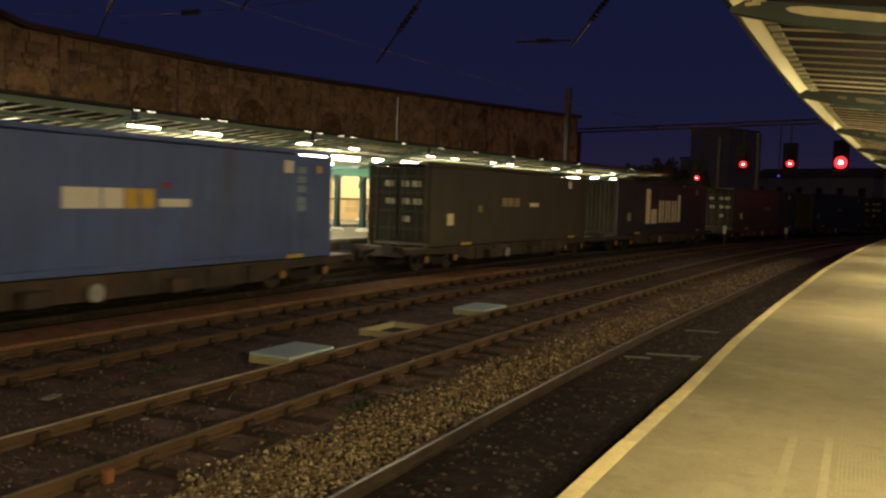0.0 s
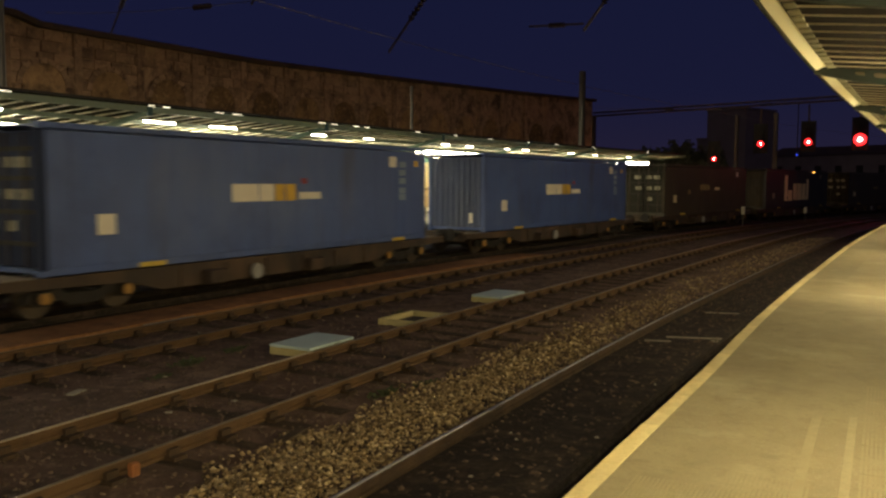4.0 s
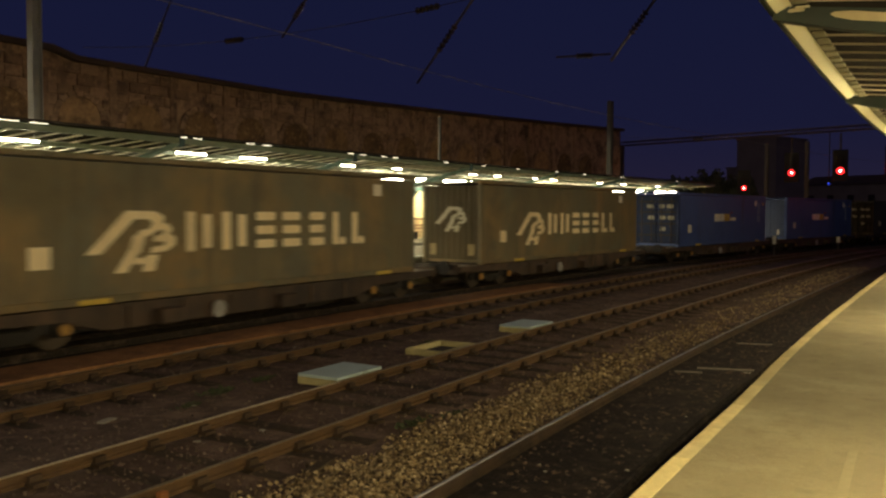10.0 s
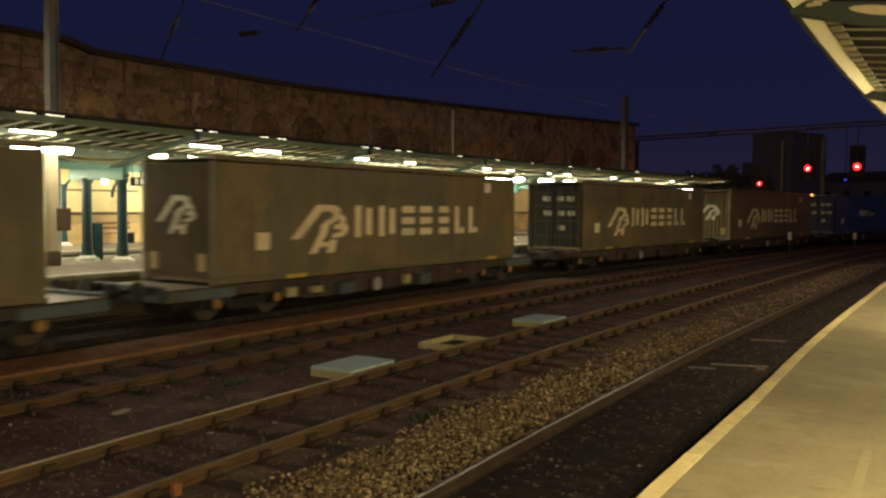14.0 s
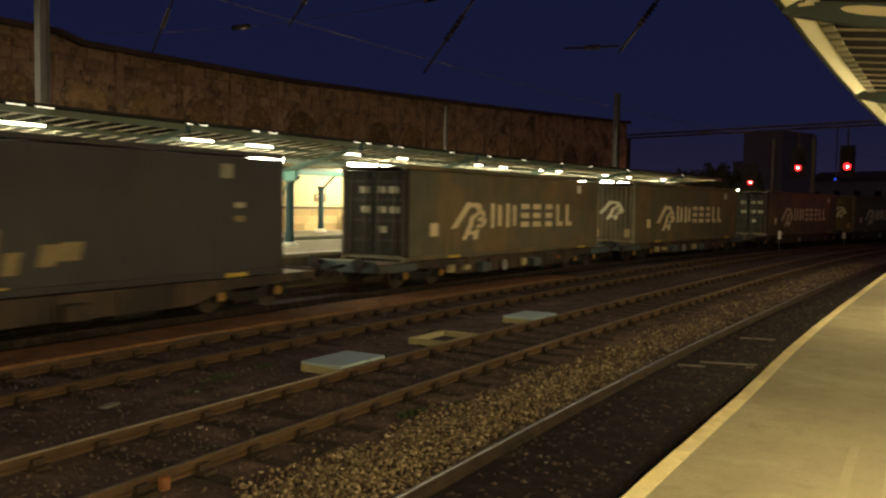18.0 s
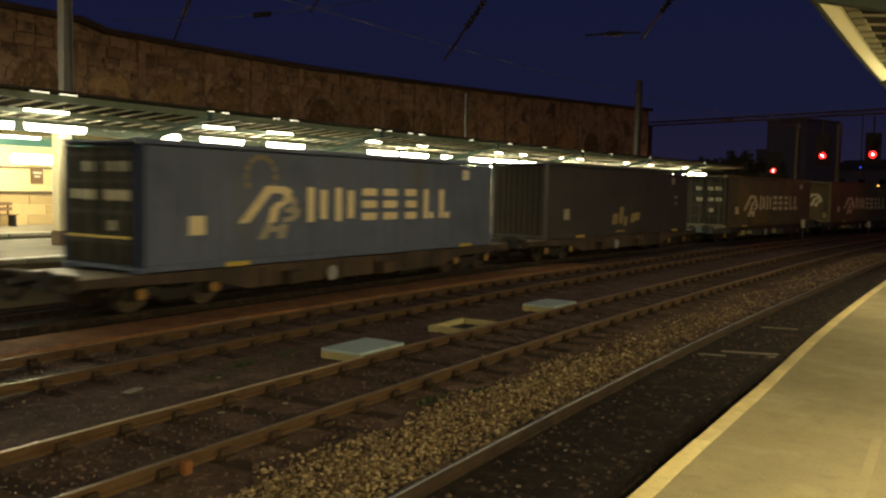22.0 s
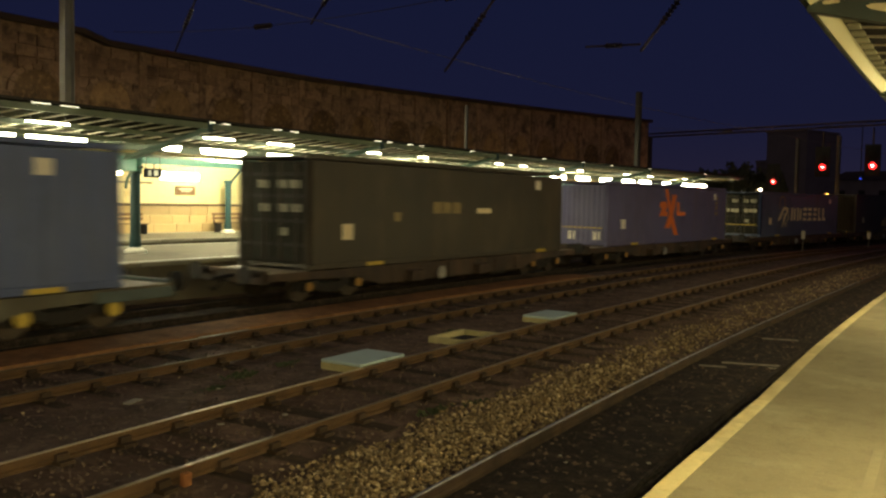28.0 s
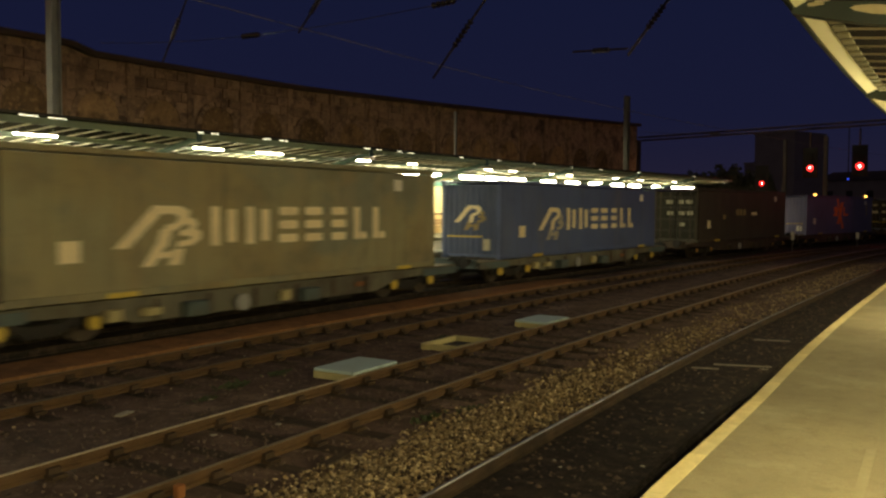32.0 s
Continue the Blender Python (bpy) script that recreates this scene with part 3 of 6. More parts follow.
part("platform_face", edge_strip("platform_face", [(1.225, -0.02, True), (1.225, PZ - 0.10, True), (1.193, PZ - 0.10, True), (1.193, -0.02, True)], M_PLAT_FACE), plat, None, "dark platform face")


def far_platform(name, d0, d1, s0, s1, label):
    g = Geo().sweep([(d0 + 0.3, 0.0), (d0 + 0.3, 1.075), (d1 - 0.3, 1.075), (d1 - 0.3, 0.0)], s0, s1, 2.5)
    p = setting(name, g.mesh(name, M_FAR_PLAT), label, "platform")
    for da, db in ((d0, d0 + 0.55), (d1 - 0.55, d1)):
        s = s0
        while s < s1 - 0.1:
            me = STORE.get("far_slab") or Geo().box((0, 0, 0), (1.48, 0.55, 0.12), bev=0.02).mesh("coping_slab", M_FAR_EDGE)
            STORE["far_slab"] = me
            part("coping_slab", me, p, stand((da + db) / 2, s + 0.75, 1.03))
            s += 1.5 * (RC / (RC + da))
    return p


far_platform("platform_island", 17.35, 23.5, -20, 96, "pale concrete island platform lit by tube lamps")
far_platform("platform_wall_side", 26.3, 31.4, -20, 62, "pale concrete platform along the lit station wall")


g = Geo().sweep([(17.46, 1.092), (17.46, 1.097), (17.60, 1.097), (17.60, 1.092)], -20, 62, 2.5)
setting("edge_line", g.mesh("edge_line", M_WHITE), "worn white line painted along the island platform edge", "platform marking")


# ---- tracks ----
def track(name, d_near, s0, s1, top_material, label):
    """Bullhead rails in chairs on sleepers."""
    mid = d_near + 0.7525
    t = empty(name, Matrix(), label, "railway track", kind="structure")
    for d in (d_near, d_near + 1.505):
        o = [(d - 0.035, 0.02), (d - 0.035, 0.055), (d - 0.01, 0.07), (d - 0.01, 0.115), (d - 0.035, 0.125), (d - 0.035, 0.152),
             (d + 0.035, 0.152), (d + 0.035, 0.125), (d + 0.01, 0.115), (d + 0.01, 0.07), (d + 0.035, 0.055), (d + 0.035, 0.02)]
        # Rails by the platform and under the train: shade put into a dark colour
        oily = name == "track_1" and d == d_near
        r = part("rail", Geo().sweep(o, s0, s1, 1.2).mesh("rail", M_BED if oily or name == "track_4" else M_RAIL_OILY if name == "track_1" else M_RAIL_SIDE), t)
        hw = {"track_1": 0.014, "track_2": 0.020}.get(name, 0.013)
        c = d + 0.008 if name == "track_1" else d
        o = [(c - hw - 0.007, 0.1525), (c - hw, 0.1605), (c + hw, 0.1605), (c + hw + 0.007, 0.1525)]
        # Highlight on track 2's far rail is painted as a pale stretch
        glint_to = 10.5 if name == "track_2" and d > d_near else s0
        if glint_to > s0:
            part("rail_head", Geo().sweep(o, s0, glint_to, 1.2).mesh("rail_head", M_RAIL_GLINT), r, None, "rail head with the highlight in its colour")
        part("rail_head", Geo().sweep(o, glint_to, s1, 1.2).mesh("rail_head", M_BED if oily else top_material), r, None, "worn running surface")
    rnd = random.Random(name)
    sl = box_mesh((0.25, 2.6, 0.13), M_SLEEPER, 0.012)
    if "chair" not in STORE:
        STORE["chair"] = (Geo().box((0, 0, 0.0), (0.17, 0.36, 0.04)).box((0, -0.075, 0.05), (0.14, 0.05, 0.075)).box((0, 0.075, 0.05), (0.14, 0.05, 0.075))
                          .box((0.02, 0.052, 0.065), (0.2, 0.03, 0.04))).mesh("chair", M_CHAIR)
    s = -6.0
    while s < 66:
        jig = rnd.uniform(-0.03, 0.03)
        part("sleeper", sl, t, stand(mid + rnd.uniform(-0.04, 0.04), s + jig, -0.078 + rnd.uniform(-0.012, 0.012), rnd.uniform(-0.01, 0.01)))
        if s > 0 and name in ("track_2", "track_3"):
            for d in (d_near, d_near + 1.505):
                part("rail_chair", STORE["chair"], t, stand(d, s + jig, 0.03))
        s += 0.76
    return t


TRACKS = (("track_1", 2.393, M_RAIL_TOP, "platform track with a bright worn far rail"),
          ("track_2", 6.217, M_RAIL_WORN, "rusty bullhead track with partly polished rails"),
          ("track_3", 10.289, M_RAIL_DULL, "rusty dull bullhead track in dark cinders"),
          ("track_4", 14.18, M_RAIL_OILY, "track that carries the moving freight train"))
for n_, d_, m_, l_ in TRACKS:
    track(n_, d_, -240 if n_ == "track_4" else -45, 430, m_, l_)


# ---- tall stone wall behind the island platform ----
def wall_top(s):
    return 9.03 + max(0.0, s - 33) * 0.029 + (0.28 if s < 21.6 else 0.0)


WALL_D = 31.4
g = Geo()
n_steps = 88
for i in range(n_steps + 1):
    s = -22 + 90.0 * i / n_steps
    h = wall_top(s)
    g.v += [spot(WALL_D + 0.18, s, 0), spot(WALL_D + 0.18, s, h), spot(WALL_D + 1.3, s, h), spot(WALL_D + 1.3, s, 0)]
for i in range(n_steps):
    a = 4 * i
    g.f += [(a + j, a + (j + 1) % 4, a + 4 + (j + 1) % 4, a + 4 + j) for j in range(4)]
g.f += [(3, 2, 1, 0), tuple(4 * n_steps + j for j in range(4))]
stone_wall = setting("wall_stone", g.mesh("wall_stone", M_STONE), "tall sooty sandstone screen wall with blind arches", "stone wall")
g = Geo()
for i in range(n_steps + 1):
    s = -22 + 90.2 * i / n_steps
    h = wall_top(s)
    g.v += [spot(WALL_D - 0.12, s, h), spot(WALL_D - 0.12, s, h + 0.24), spot(WALL_D + 1.45, s, h + 0.24), spot(WALL_D + 1.45, s, h)]
for i in range(n_steps):
    a = 4 * i
    g.f += [(a + j, a + (j + 1) % 4, a + 4 + (j + 1) % 4, a + 4 + j) for j in range(4)]
g.f += [(3, 2, 1, 0), tuple(4 * n_steps + j for j in range(4))]
part("wall_coping", g.mesh("wall_coping", M_WALL_TOP), stone_wall, None, "dark projecting stone coping")

# blind arch panels and pilasters on the upper wall
rnd = random.Random(5)
ARCH = 2.9
infill = [(-0.98, 0.0)] + [(-0.98 * math.cos(math.pi * q / 10), 1.25 + 0.9 * math.sin(math.pi * q / 10)) for q in range(11)] + [(0.98, 0.0)]
INFILL = Geo().prism(infill, 0.0, 0.08).mesh("arch_infill", M_INFILL)
VOUSSOIRS = []
for q in range(9):
    a0, a1 = math.pi * q / 9, math.pi * (q + 0.93) / 9
    ring = [(-r * math.cos(a), 1.25 + 0.92 * r * math.sin(a)) for r, a in ((0.99, a0), (1.24, a0), (1.24, a1), (0.99, a1))]
    VOUSSOIRS.append(Geo().prism(ring, -0.07, 0.1).mesh("voussoir", M_STONE))
for k in range(24):
    c = -3.9 + ARCH * k
    h = wall_top(c)
    part("pilaster", Geo().box((0, 0, 0), (0.40, 0.30, h - 4.6), bev=0.03).mesh("pilaster", M_STONE), stone_wall, stand(WALL_D + 0.19, c - ARCH / 2, 4.6 + (h - 4.6) / 2))
    part("arch_infill", INFILL, stone_wall, stand(WALL_D + 0.06, c, 5.45))
    for me in VOUSSOIRS:
        part("voussoir", me, stone_wall, stand(WALL_D + 0.11, c, 5.45))
# stone courses on the near stretch of the wall
courses = [box_mesh((w, 0.10, 0.44), M_STONE, 0.02) for w in (0.72, 0.86, 1.02, 1.18)]
for row in range(9):
    s = 10 + rnd.uniform(0, 0.8)
    while s < 40:
        me = courses[rnd.randrange(4)]
        w = me.vertices[2].co.x * 2
        if rnd.random() < 0.82:
            part("stone_block", me, stone_wall, stand(WALL_D + 0.13 + rnd.uniform(-0.012, 0.02), s + w / 2, 5.0 + row * 0.47))
        s += (w + 0.03) * RC / (RC + WALL_D)

# lit lower wall under the canopy
g = Geo().sweep([(WALL_D, 1.07), (WALL_D, 4.75), (WALL_D + 0.17, 4.75), (WALL_D + 0.17, 1.07)], -20, 62, 2.0)
low_wall = setting("wall_lower", g.mesh("wall_lower", M_CREAM), "cream-painted lower station wall with a tan stone dado", "station wall")
dados = [box_mesh((w, 0.06, 0.385), M_DADO, 0.012) for w in (0.95, 1.2, 1.45)]
for row in range(3):
    s = 4.0 + 0.45 * row
    while s < 56:
        me = dados[rnd.randrange(3)]
        w = me.vertices[2].co.x * 2
        part("dado_block", me, low_wall, stand(WALL_D - 0.012, s + w / 2, 1.28 + row * 0.40))
        s += (w + 0.02) * RC / (RC + WALL_D)
g = Geo().sweep([(WALL_D - 0.09, 2.28), (WALL_D - 0.09, 2.40), (WALL_D, 2.40), (WALL_D, 2.28)], -20, 62, 2.0)
part("dado_rail", g.mesh("dado_rail", M_BAND), low_wall, None, "dark string course")
g = Geo().sweep([(WALL_D - 0.05, 3.28), (WALL_D - 0.05, 3.35), (WALL_D, 3.35), (WALL_D, 3.28)], 14, 24, 2.0)
part("cable_tray", g.mesh("cable_tray", M_BAND), low_wall)


# ---- benches and notices on the wall side platform ----
def bench(s):
    b = empty("bench", stand(30.7, s, 1.075), "dark wooden slatted bench against the tan wall", "bench", "benches along the wall")
    for k in range(3):
        part("seat_slat", box_mesh((1.9, 0.12, 0.035), M_BENCH, 0.005), b, (0, -0.25 + 0.14 * k, 0.45))
    for k in range(2):
        part("back_slat", box_mesh((1.9, 0.03, 0.13), M_BENCH, 0.005), b, (0, 0.18, 0.66 + 0.19 * k))
    for x in (-0.8, 0.8):
        part("leg", box_mesh((0.07, 0.46, 0.43), M_BLACK, 0.01), b, (x, -0.08, 0.215))
        part("back_post", box_mesh((0.06, 0.05, 0.52), M_BLACK, 0.008), b, (x, 0.215, 0.66))


for s in (17.2, 22.4, 27.5, 37.0, 43.0):
    bench(s)


def notice(s, z, w, h, material, label):
    n = empty("notice_board", stand(WALL_D - 0.06, s, z), label, "notice", "notices on the wall")
    part("board", box_mesh((w, 0.05, h), material, 0.008), n)
    part("text_bar", box_mesh((w * 0.7, 0.012, h * 0.14), M_WHITE, 0.002), n, (0, -0.032, h * 0.2))
    part("text_bar", box_mesh((w * 0.5, 0.012, h * 0.10), M_WHITE, 0.002), n, (0, -0.032, -0.02))


notice(19.2, 3.0, 0.5, 0.62, M_BENCH, "small brown notice board on the cream wall")
notice(25.6, 3.0, 1.1, 0.4, M_BENCH, "long dark notice board on the cream wall")
notice(31.5, 3.1, 0.55, 0.7, M_BENCH, "small brown notice board on the cream wall")
notice(35.0, 2.9, 0.9, 0.45, M_BENCH, "dark notice board on the cream wall")


# ---- island canopy ----
CZ = 4.66
RIBS = [1.7, 8.7, 15.75, 22.7, 29.7, 36.7, 43.7, 50.7]
island = empty("island_canopy", Matrix(), "pale green iron and glass canopy over the island platform", "canopy", kind="structure")


def sweep_part(name, outline, s0, s1, material, parent, step=2.0, label=""):
    return part(name, Geo().sweep(outline, s0, s1, step).mesh(name, material), parent, None, label)


def bar(d, z, w, h):
    return [(d - w / 2, z - h / 2), (d - w / 2, z + h / 2), (d + w / 2, z + h / 2), (d + w / 2, z - h / 2)]


sweep_part("edge_beam", bar(17.2, CZ - 0.03, 0.08, 0.15), -14, 56.5, M_TEAL_PALE, island, label="pale green edge gutter beam")
sweep_part("gutter_lip", bar(17.10, CZ + 0.11, 0.12, 0.05), -14, 56.5, M_GUTTER, island, label="dark gutter lip")
sweep_part("edge_beam", bar(25.6, CZ - 0.02, 0.10, 0.20), -14, 56.5, M_TEAL_PALE, island)
for d, z in ((18.55, CZ - 0.25), (19.62, CZ - 0.40), (22.7, CZ - 0.42), (24.2, CZ - 0.25)):
    sweep_part("purlin", bar(d, z, 0.07, 0.11), -14, 56.2, M_TEAL_PALE, island)
g = Geo().sweep([(17.1, CZ + 0.08), (17.1, CZ + 0.10), (21.3, CZ - 0.25), (25.7, CZ + 0.10), (25.7, CZ + 0.08), (21.3, CZ - 0.28)], -14, 56.8, 2.0)
part("roof_sheet", g.mesh("roof_sheet", M_GLAZE), island, None, "grimy wired-glass roof sheet")
g_me = Geo().box((0, 0, 0), (0.030, 3.95, 0.035), bev=0.004).mesh("glazing_bar", M_RAFTER)
slope = math.atan2(0.34, 4.2)
s = 6.5
while s < 56:
    part("glazing_bar", g_me, island, stand(19.25, s, CZ - 0.20) @ Matrix.Rotation(-slope, 4, "X"))
    s += 0.56


def column(parent, d, s, name="column"):
    c = part(name, Geo().rod((0, 0, 0.12), (0, 0, 2.42), 0.15, 14, 0.14).rod((0, 0, 0.12), (0, 0, 0.5), 0.18, 14, 0.16).rod((0, 0, 2.3), (0, 0, 2.44), 0.19, 14).mesh("column", M_TEAL, False),
             parent, stand(d, s, 1.075), "dark teal cast iron column")
    part("plinth", STORE.setdefault("plinth", Geo().rod((0, 0, 0), (0, 0, 0.08), 0.33, 12).rod((0, 0, 0.08), (0, 0, 0.16), 0.27, 12, 0.2).mesh("plinth", M_WHITE)), c, (0, 0, 0), "white-painted plinth")
    return c


sweep_part("long_beam", bar(21.85, 3.84, 0.14, 0.20), -14, 54, M_TURQ, island, label="turquoise beam along the column tops")
for s in RIBS:
    column(island, 20.7, s + 0.32)
    column(island, 21.85, s)
    m = stand(21.3, s, 0)
    part("cross_beam", Geo().box((0, 0, 3.62), (0.2, 2.5, 0.34), bev=0.02).mesh("cross_beam", M_TURQ), island, m, "turquoise cross beam")
    for sign in (-1, 1):
        arm = Geo()
        a, b = Vector((0, sign * 0.65, 3.78)), Vector((0, sign * 4.1, CZ - 0.08))
        d_ = b - a
        arm.rod(a, b, 0.11, 6, 0.07)
        part("arm", arm.mesh("arm", M_ARM), island, m, "sloping bracket arm")
        curve = [Vector((0, sign * (0.62 + 0.75 * (1 - math.cos(q * math.pi / 12))), 2.95 + 0.62 * math.sin(q * math.pi / 12))) for q in range(7)]
        part("spandrel", Geo().tube(curve, 0.045, 6).mesh("spandrel", M_ARM), island, m, "curved iron spandrel")
        part("arm_end", box_mesh((0.16, 0.1, 0.34), M_TEAL, 0.02), island, m @ Matrix.Translation((0, sign * 4.14, CZ - 0.03)), "dark bracket end")
# pale underside of the canopy's pointed end
g = Geo().prism([(0, 0), (0, 0.14), (3.2, 0.14), (3.2, 0.0)], 0, 0.1)
part("end_beam", g.mesh("end_beam", M_CREAM_PAINT), island, stand(17.25, 56.4, CZ - 0.1, math.radians(55)))
# wall-side canopy columns
wallside = empty("wall_side_canopy", Matrix(), "teal columns and beam of the wall side canopy", "canopy", kind="structure")
sweep_part("edge_beam", bar(29.6, 4.35, 0.14, 0.26), -14, 56, M_TEAL_PALE, wallside)
# Sheet's end past 56 is added to keep lamp light off the upper wall
g = Geo().sweep([(28.0, 4.72), (28.0, 4.78), (31.39, 4.98), (31.39, 4.92)], -14, 64, 2.0)
part("roof_sheet", g.mesh("roof_sheet", M_GLAZE), wallside, None, "dark roof sheet with an added end that blocks lamp light")
for s in (6.0, 13.0, 20.05, 27.0, 34.0, 41.0, 48.0):
    column(wallside, 30.2, s)
    part("bracket", Geo().rod((0, 0, 3.3), (0, -1.2, 4.25), 0.05).mesh("bracket", M_TEAL), wallside, stand(30.2, s, 0))

# white column with a dark sign, near the lamps
wc = empty("white_column", stand(20.76, 13.96, 1.075), "white-painted square column with a dark sign plate", "column")
part("shaft", Geo().box((0, 0, 1.6), (0.40, 0.34, 3.2), bev=0.03).mesh("shaft", M_COLUMN), wc)
part("base", Geo().box((0, 0, 0.2), (0.46, 0.40, 0.4), bev=0.03).mesh("base", M_BAND), wc, None, "dark kick base")
part("sign_plate", box_mesh((0.42, 0.05, 0.62), M_BAND, 0.01), wc, (0.30, -0.20, 1.25), "dark sign plate")

box_ = empty("equipment_box", stand(22.1, 16.15, 1.075), "dark teal metal equipment box standing by the column", "equipment box")
part("body", Geo().box((0, 0, 0.55), (0.36, 0.32, 1.1), bev=0.02).mesh("body", M_TEAL), box_)
part("door", box_mesh((0.3, 0.02, 0.9), M_TEAL, 0.004), box_, (0, -0.17, 0.56))

# hanging platform sign
ps = empty("platform_sign", stand(20.5, 16.5, 3.42), "small black hanging sign with white characters", "sign")
part("panel", box_mesh((0.62, 0.06, 0.26), M_BLACK, 0.01), ps)
part("text_bar", box_mesh((0.10, 0.012, 0.16), M_WHITE, 0.002), ps, (-0.14, -0.037, 0))
part("text_bar", box_mesh((0.14, 0.012, 0.16), M_WHITE, 0.002), ps, (0.08, -0.037, 0))
for x in (-0.25, 0.25):
    part("hanger", Geo().rod((x, 0, 0.13), (x, 0, 0.7), 0.012).mesh("hanger", M_BLACK), ps)


# ---- lamps ----
def tube_lamp(d, s, z, length, label, group, drop=0.35, r=0.09):
    """A fluorescent batten: housing, glowing tube, two hangers."""
    l = empty("tube_lamp", stand(d, s, z), label, "lamp", group)
    part("housing", box_mesh((length + 0.1, 0.16, 0.07) if r > 0.05 else (length + 0.04, 0.05, 0.025), M_WHITE if r > 0.05 else M_GALV, 0.01 if r > 0.05 else 0.004), l, (0, 0, r + (0.035 if r > 0.05 else 0.013)))
    part("tube", Geo().rod((-length / 2, 0, 0), (length / 2, 0, 0), r, 10).mesh("tube", M_LAMP), l, (0, 0, 0), "glowing fluorescent tube")
    for x in (-length * 0.4, length * 0.4):
        part("hanger", Geo().rod((x, 0, r + 0.02), (x, 0, 0.13 + drop), 0.012, 6).mesh("hanger", M_GALV), l)
    return l


def throw(d, s, z, watts, colour):
    data = bpy.data.lights.new("tube_light", "POINT")
    data.shadow_soft_size, data.energy, data.color = 0.12, watts, colour
    new("tube_light", data).matrix_basis = stand(d, s, z)


# Island tubes are thicker than life: their glare is put into the radius
FAR_TUBES = [4.2, 6.3, 11.5, 13.35, 18.6, 21.2, 26.1, 28.0, 32.6, 34.6, 36.4, 39.2, 41.6, 44.1, 46.6, 48.6, 51.6, 54.3, 56.1]
for s in FAR_TUBES:
    tube_lamp(20.0, s, 4.17 if s < 35 else 4.13, 1.6 if s < 35 else 1.25, "glowing fluorescent tube lamp under the island canopy", "island tube lamps", 0.15, 0.115 if s < 35 else 0.105)
for s in (16.75, 30.1):
    tube_lamp(20.0, s, 4.17, 0.55, "short glowing tube lamp under the island canopy", "island tube lamps", 0.1, 0.09)
for s in (5.2, 12.0, 19.6, 26.9, 33.4, 40.0, 46.6, 52.2):
    throw(20.0, s, 4.0, FAR_WATTS * 0.5, TUBE)
for s in (7.4, 12.0, 16.9, 19.2, 23.3, 26.2, 31.3, 33.2, 36.6, 38.2, 43.0, 45.8, 50.2):
    tube_lamp(18.15, s, 4.40, 1.1 if s < 24 else 0.6, "short glowing tube lamp near the canopy's edge", "edge tube lamps", 0.03, 0.022 if s < 24 else 0.014)
# Glowing strips stand in for tubes glimpsed past the gutter, no lamps there
for s, l_ in ((11.19, 0.45), (11.84, 0.45), (15.75, 0.2), (16.2, 0.28), (18.04, 0.3), (18.7, 0.36), (22.41, 0.34), (23.01, 0.28), (24.13, 0.3), (24.76, 0.3), (27.84, 0.3), (30.5, 0.3), (33.2, 0.3), (36.6, 0.3), (39.4, 0.3), (43.6, 0.3), (50.6, 0.3)):
    gl = empty("gutter_lamp", stand(17.07, s, 4.715), "short glowing strip for a bright glimpse at the gutter", "lamp", "gutter strip lamps")
    part("strip", Geo().box((0, 0, 0), (l_, 0.012, 0.014), bev=0.003).mesh("strip", M_STRIP), gl, None, "glowing strip")
    part("case", box_mesh((l_ + 0.04, 0.03, 0.04), M_GUTTER, 0.004), gl, (0, 0.03, 0.015))
for s in (10.2, 14.85, 19.6):
    tube_lamp(23.4, s, 3.43, 1.5, "glowing fluorescent tube lamp on the far side of the island canopy", "far tube lamps", 0.75, 0.13)
for s in (8, 17, 26, 36, 44):
    throw(28.6, s, 4.2, FAR_WATTS * 8.0, TUBE)
    tube_lamp(28.6, s, 4.27, 1.8, "glowing fluorescent tube lamp by the station wall", "wall side tube lamps", 0.35)
for s in (15.75, 16.9, 30.4):
    gl = empty("globe_lamp", stand(21.0, s, 3.42), "small round glowing lamp below the canopy beam", "lamp", "globe lamps")
    bm = bmesh.new()
    bmesh.ops.create_icosphere(bm, subdivisions=2, radius=0.10)
    me = bpy.data.meshes.new("globe")
    bm.to_mesh(me)
    bm.free()
    me.materials.append(M_LAMP_SMALL)
    part("globe", me, gl)
    part("stem", Geo().rod((0, 0, 0.09), (0, 0, 0.3), 0.02).mesh("stem", M_BLACK), gl)

M_SODIUM = mat("sodium_glass", (1.0, 0.45, 0.08), glow=9.0)
for s in (58.2, 61.4):
    sl = empty("wall_lamp", stand(31.0, s, 4.0), "orange sodium lamp on the station wall", "lamp", "sodium wall lamps")
    part("bracket", box_mesh((0.08, 0.4, 0.06), M_BLACK, 0.01), sl, (0, 0.15, 0.1))
    part("bowl", Geo().rod((0, -0.1, -0.12), (0, -0.1, 0.08), 0.12, 10, 0.08).mesh("bowl", M_SODIUM), sl, None, "glowing orange bowl")
    throw(30.3, s, 2.9, 240, (1.0, 0.36, 0.05))

# ---- canopy over the near platform ----
NZ = 4.58
near_can = empty("near_canopy", Matrix(), "dark green iron canopy with cream battens over the near platform", "canopy", kind="structure")
sweep_part("edge_beam", [(1.137, NZ - 0.01), (1.137, NZ + 0.16), (1.172, NZ + 0.16), (1.172, NZ - 0.01)], -14, 62, M_DARK_GREEN, near_can)
sweep_part("soffit_board", [(1.12, NZ), (0.992, NZ + 0.065), (1.0, NZ + 0.08), (1.132, NZ + 0.012)], -14, 62, M_CREAM_PAINT, near_can, label="cream-painted slanting edge board")
VALLEY = -3.6
NSLOPE = 0.1


def near_z(d):
    """Underside of the butterfly roof."""
    return NZ + 0.15 - NSLOPE * (1.2 - max(d, 2 * VALLEY - d))


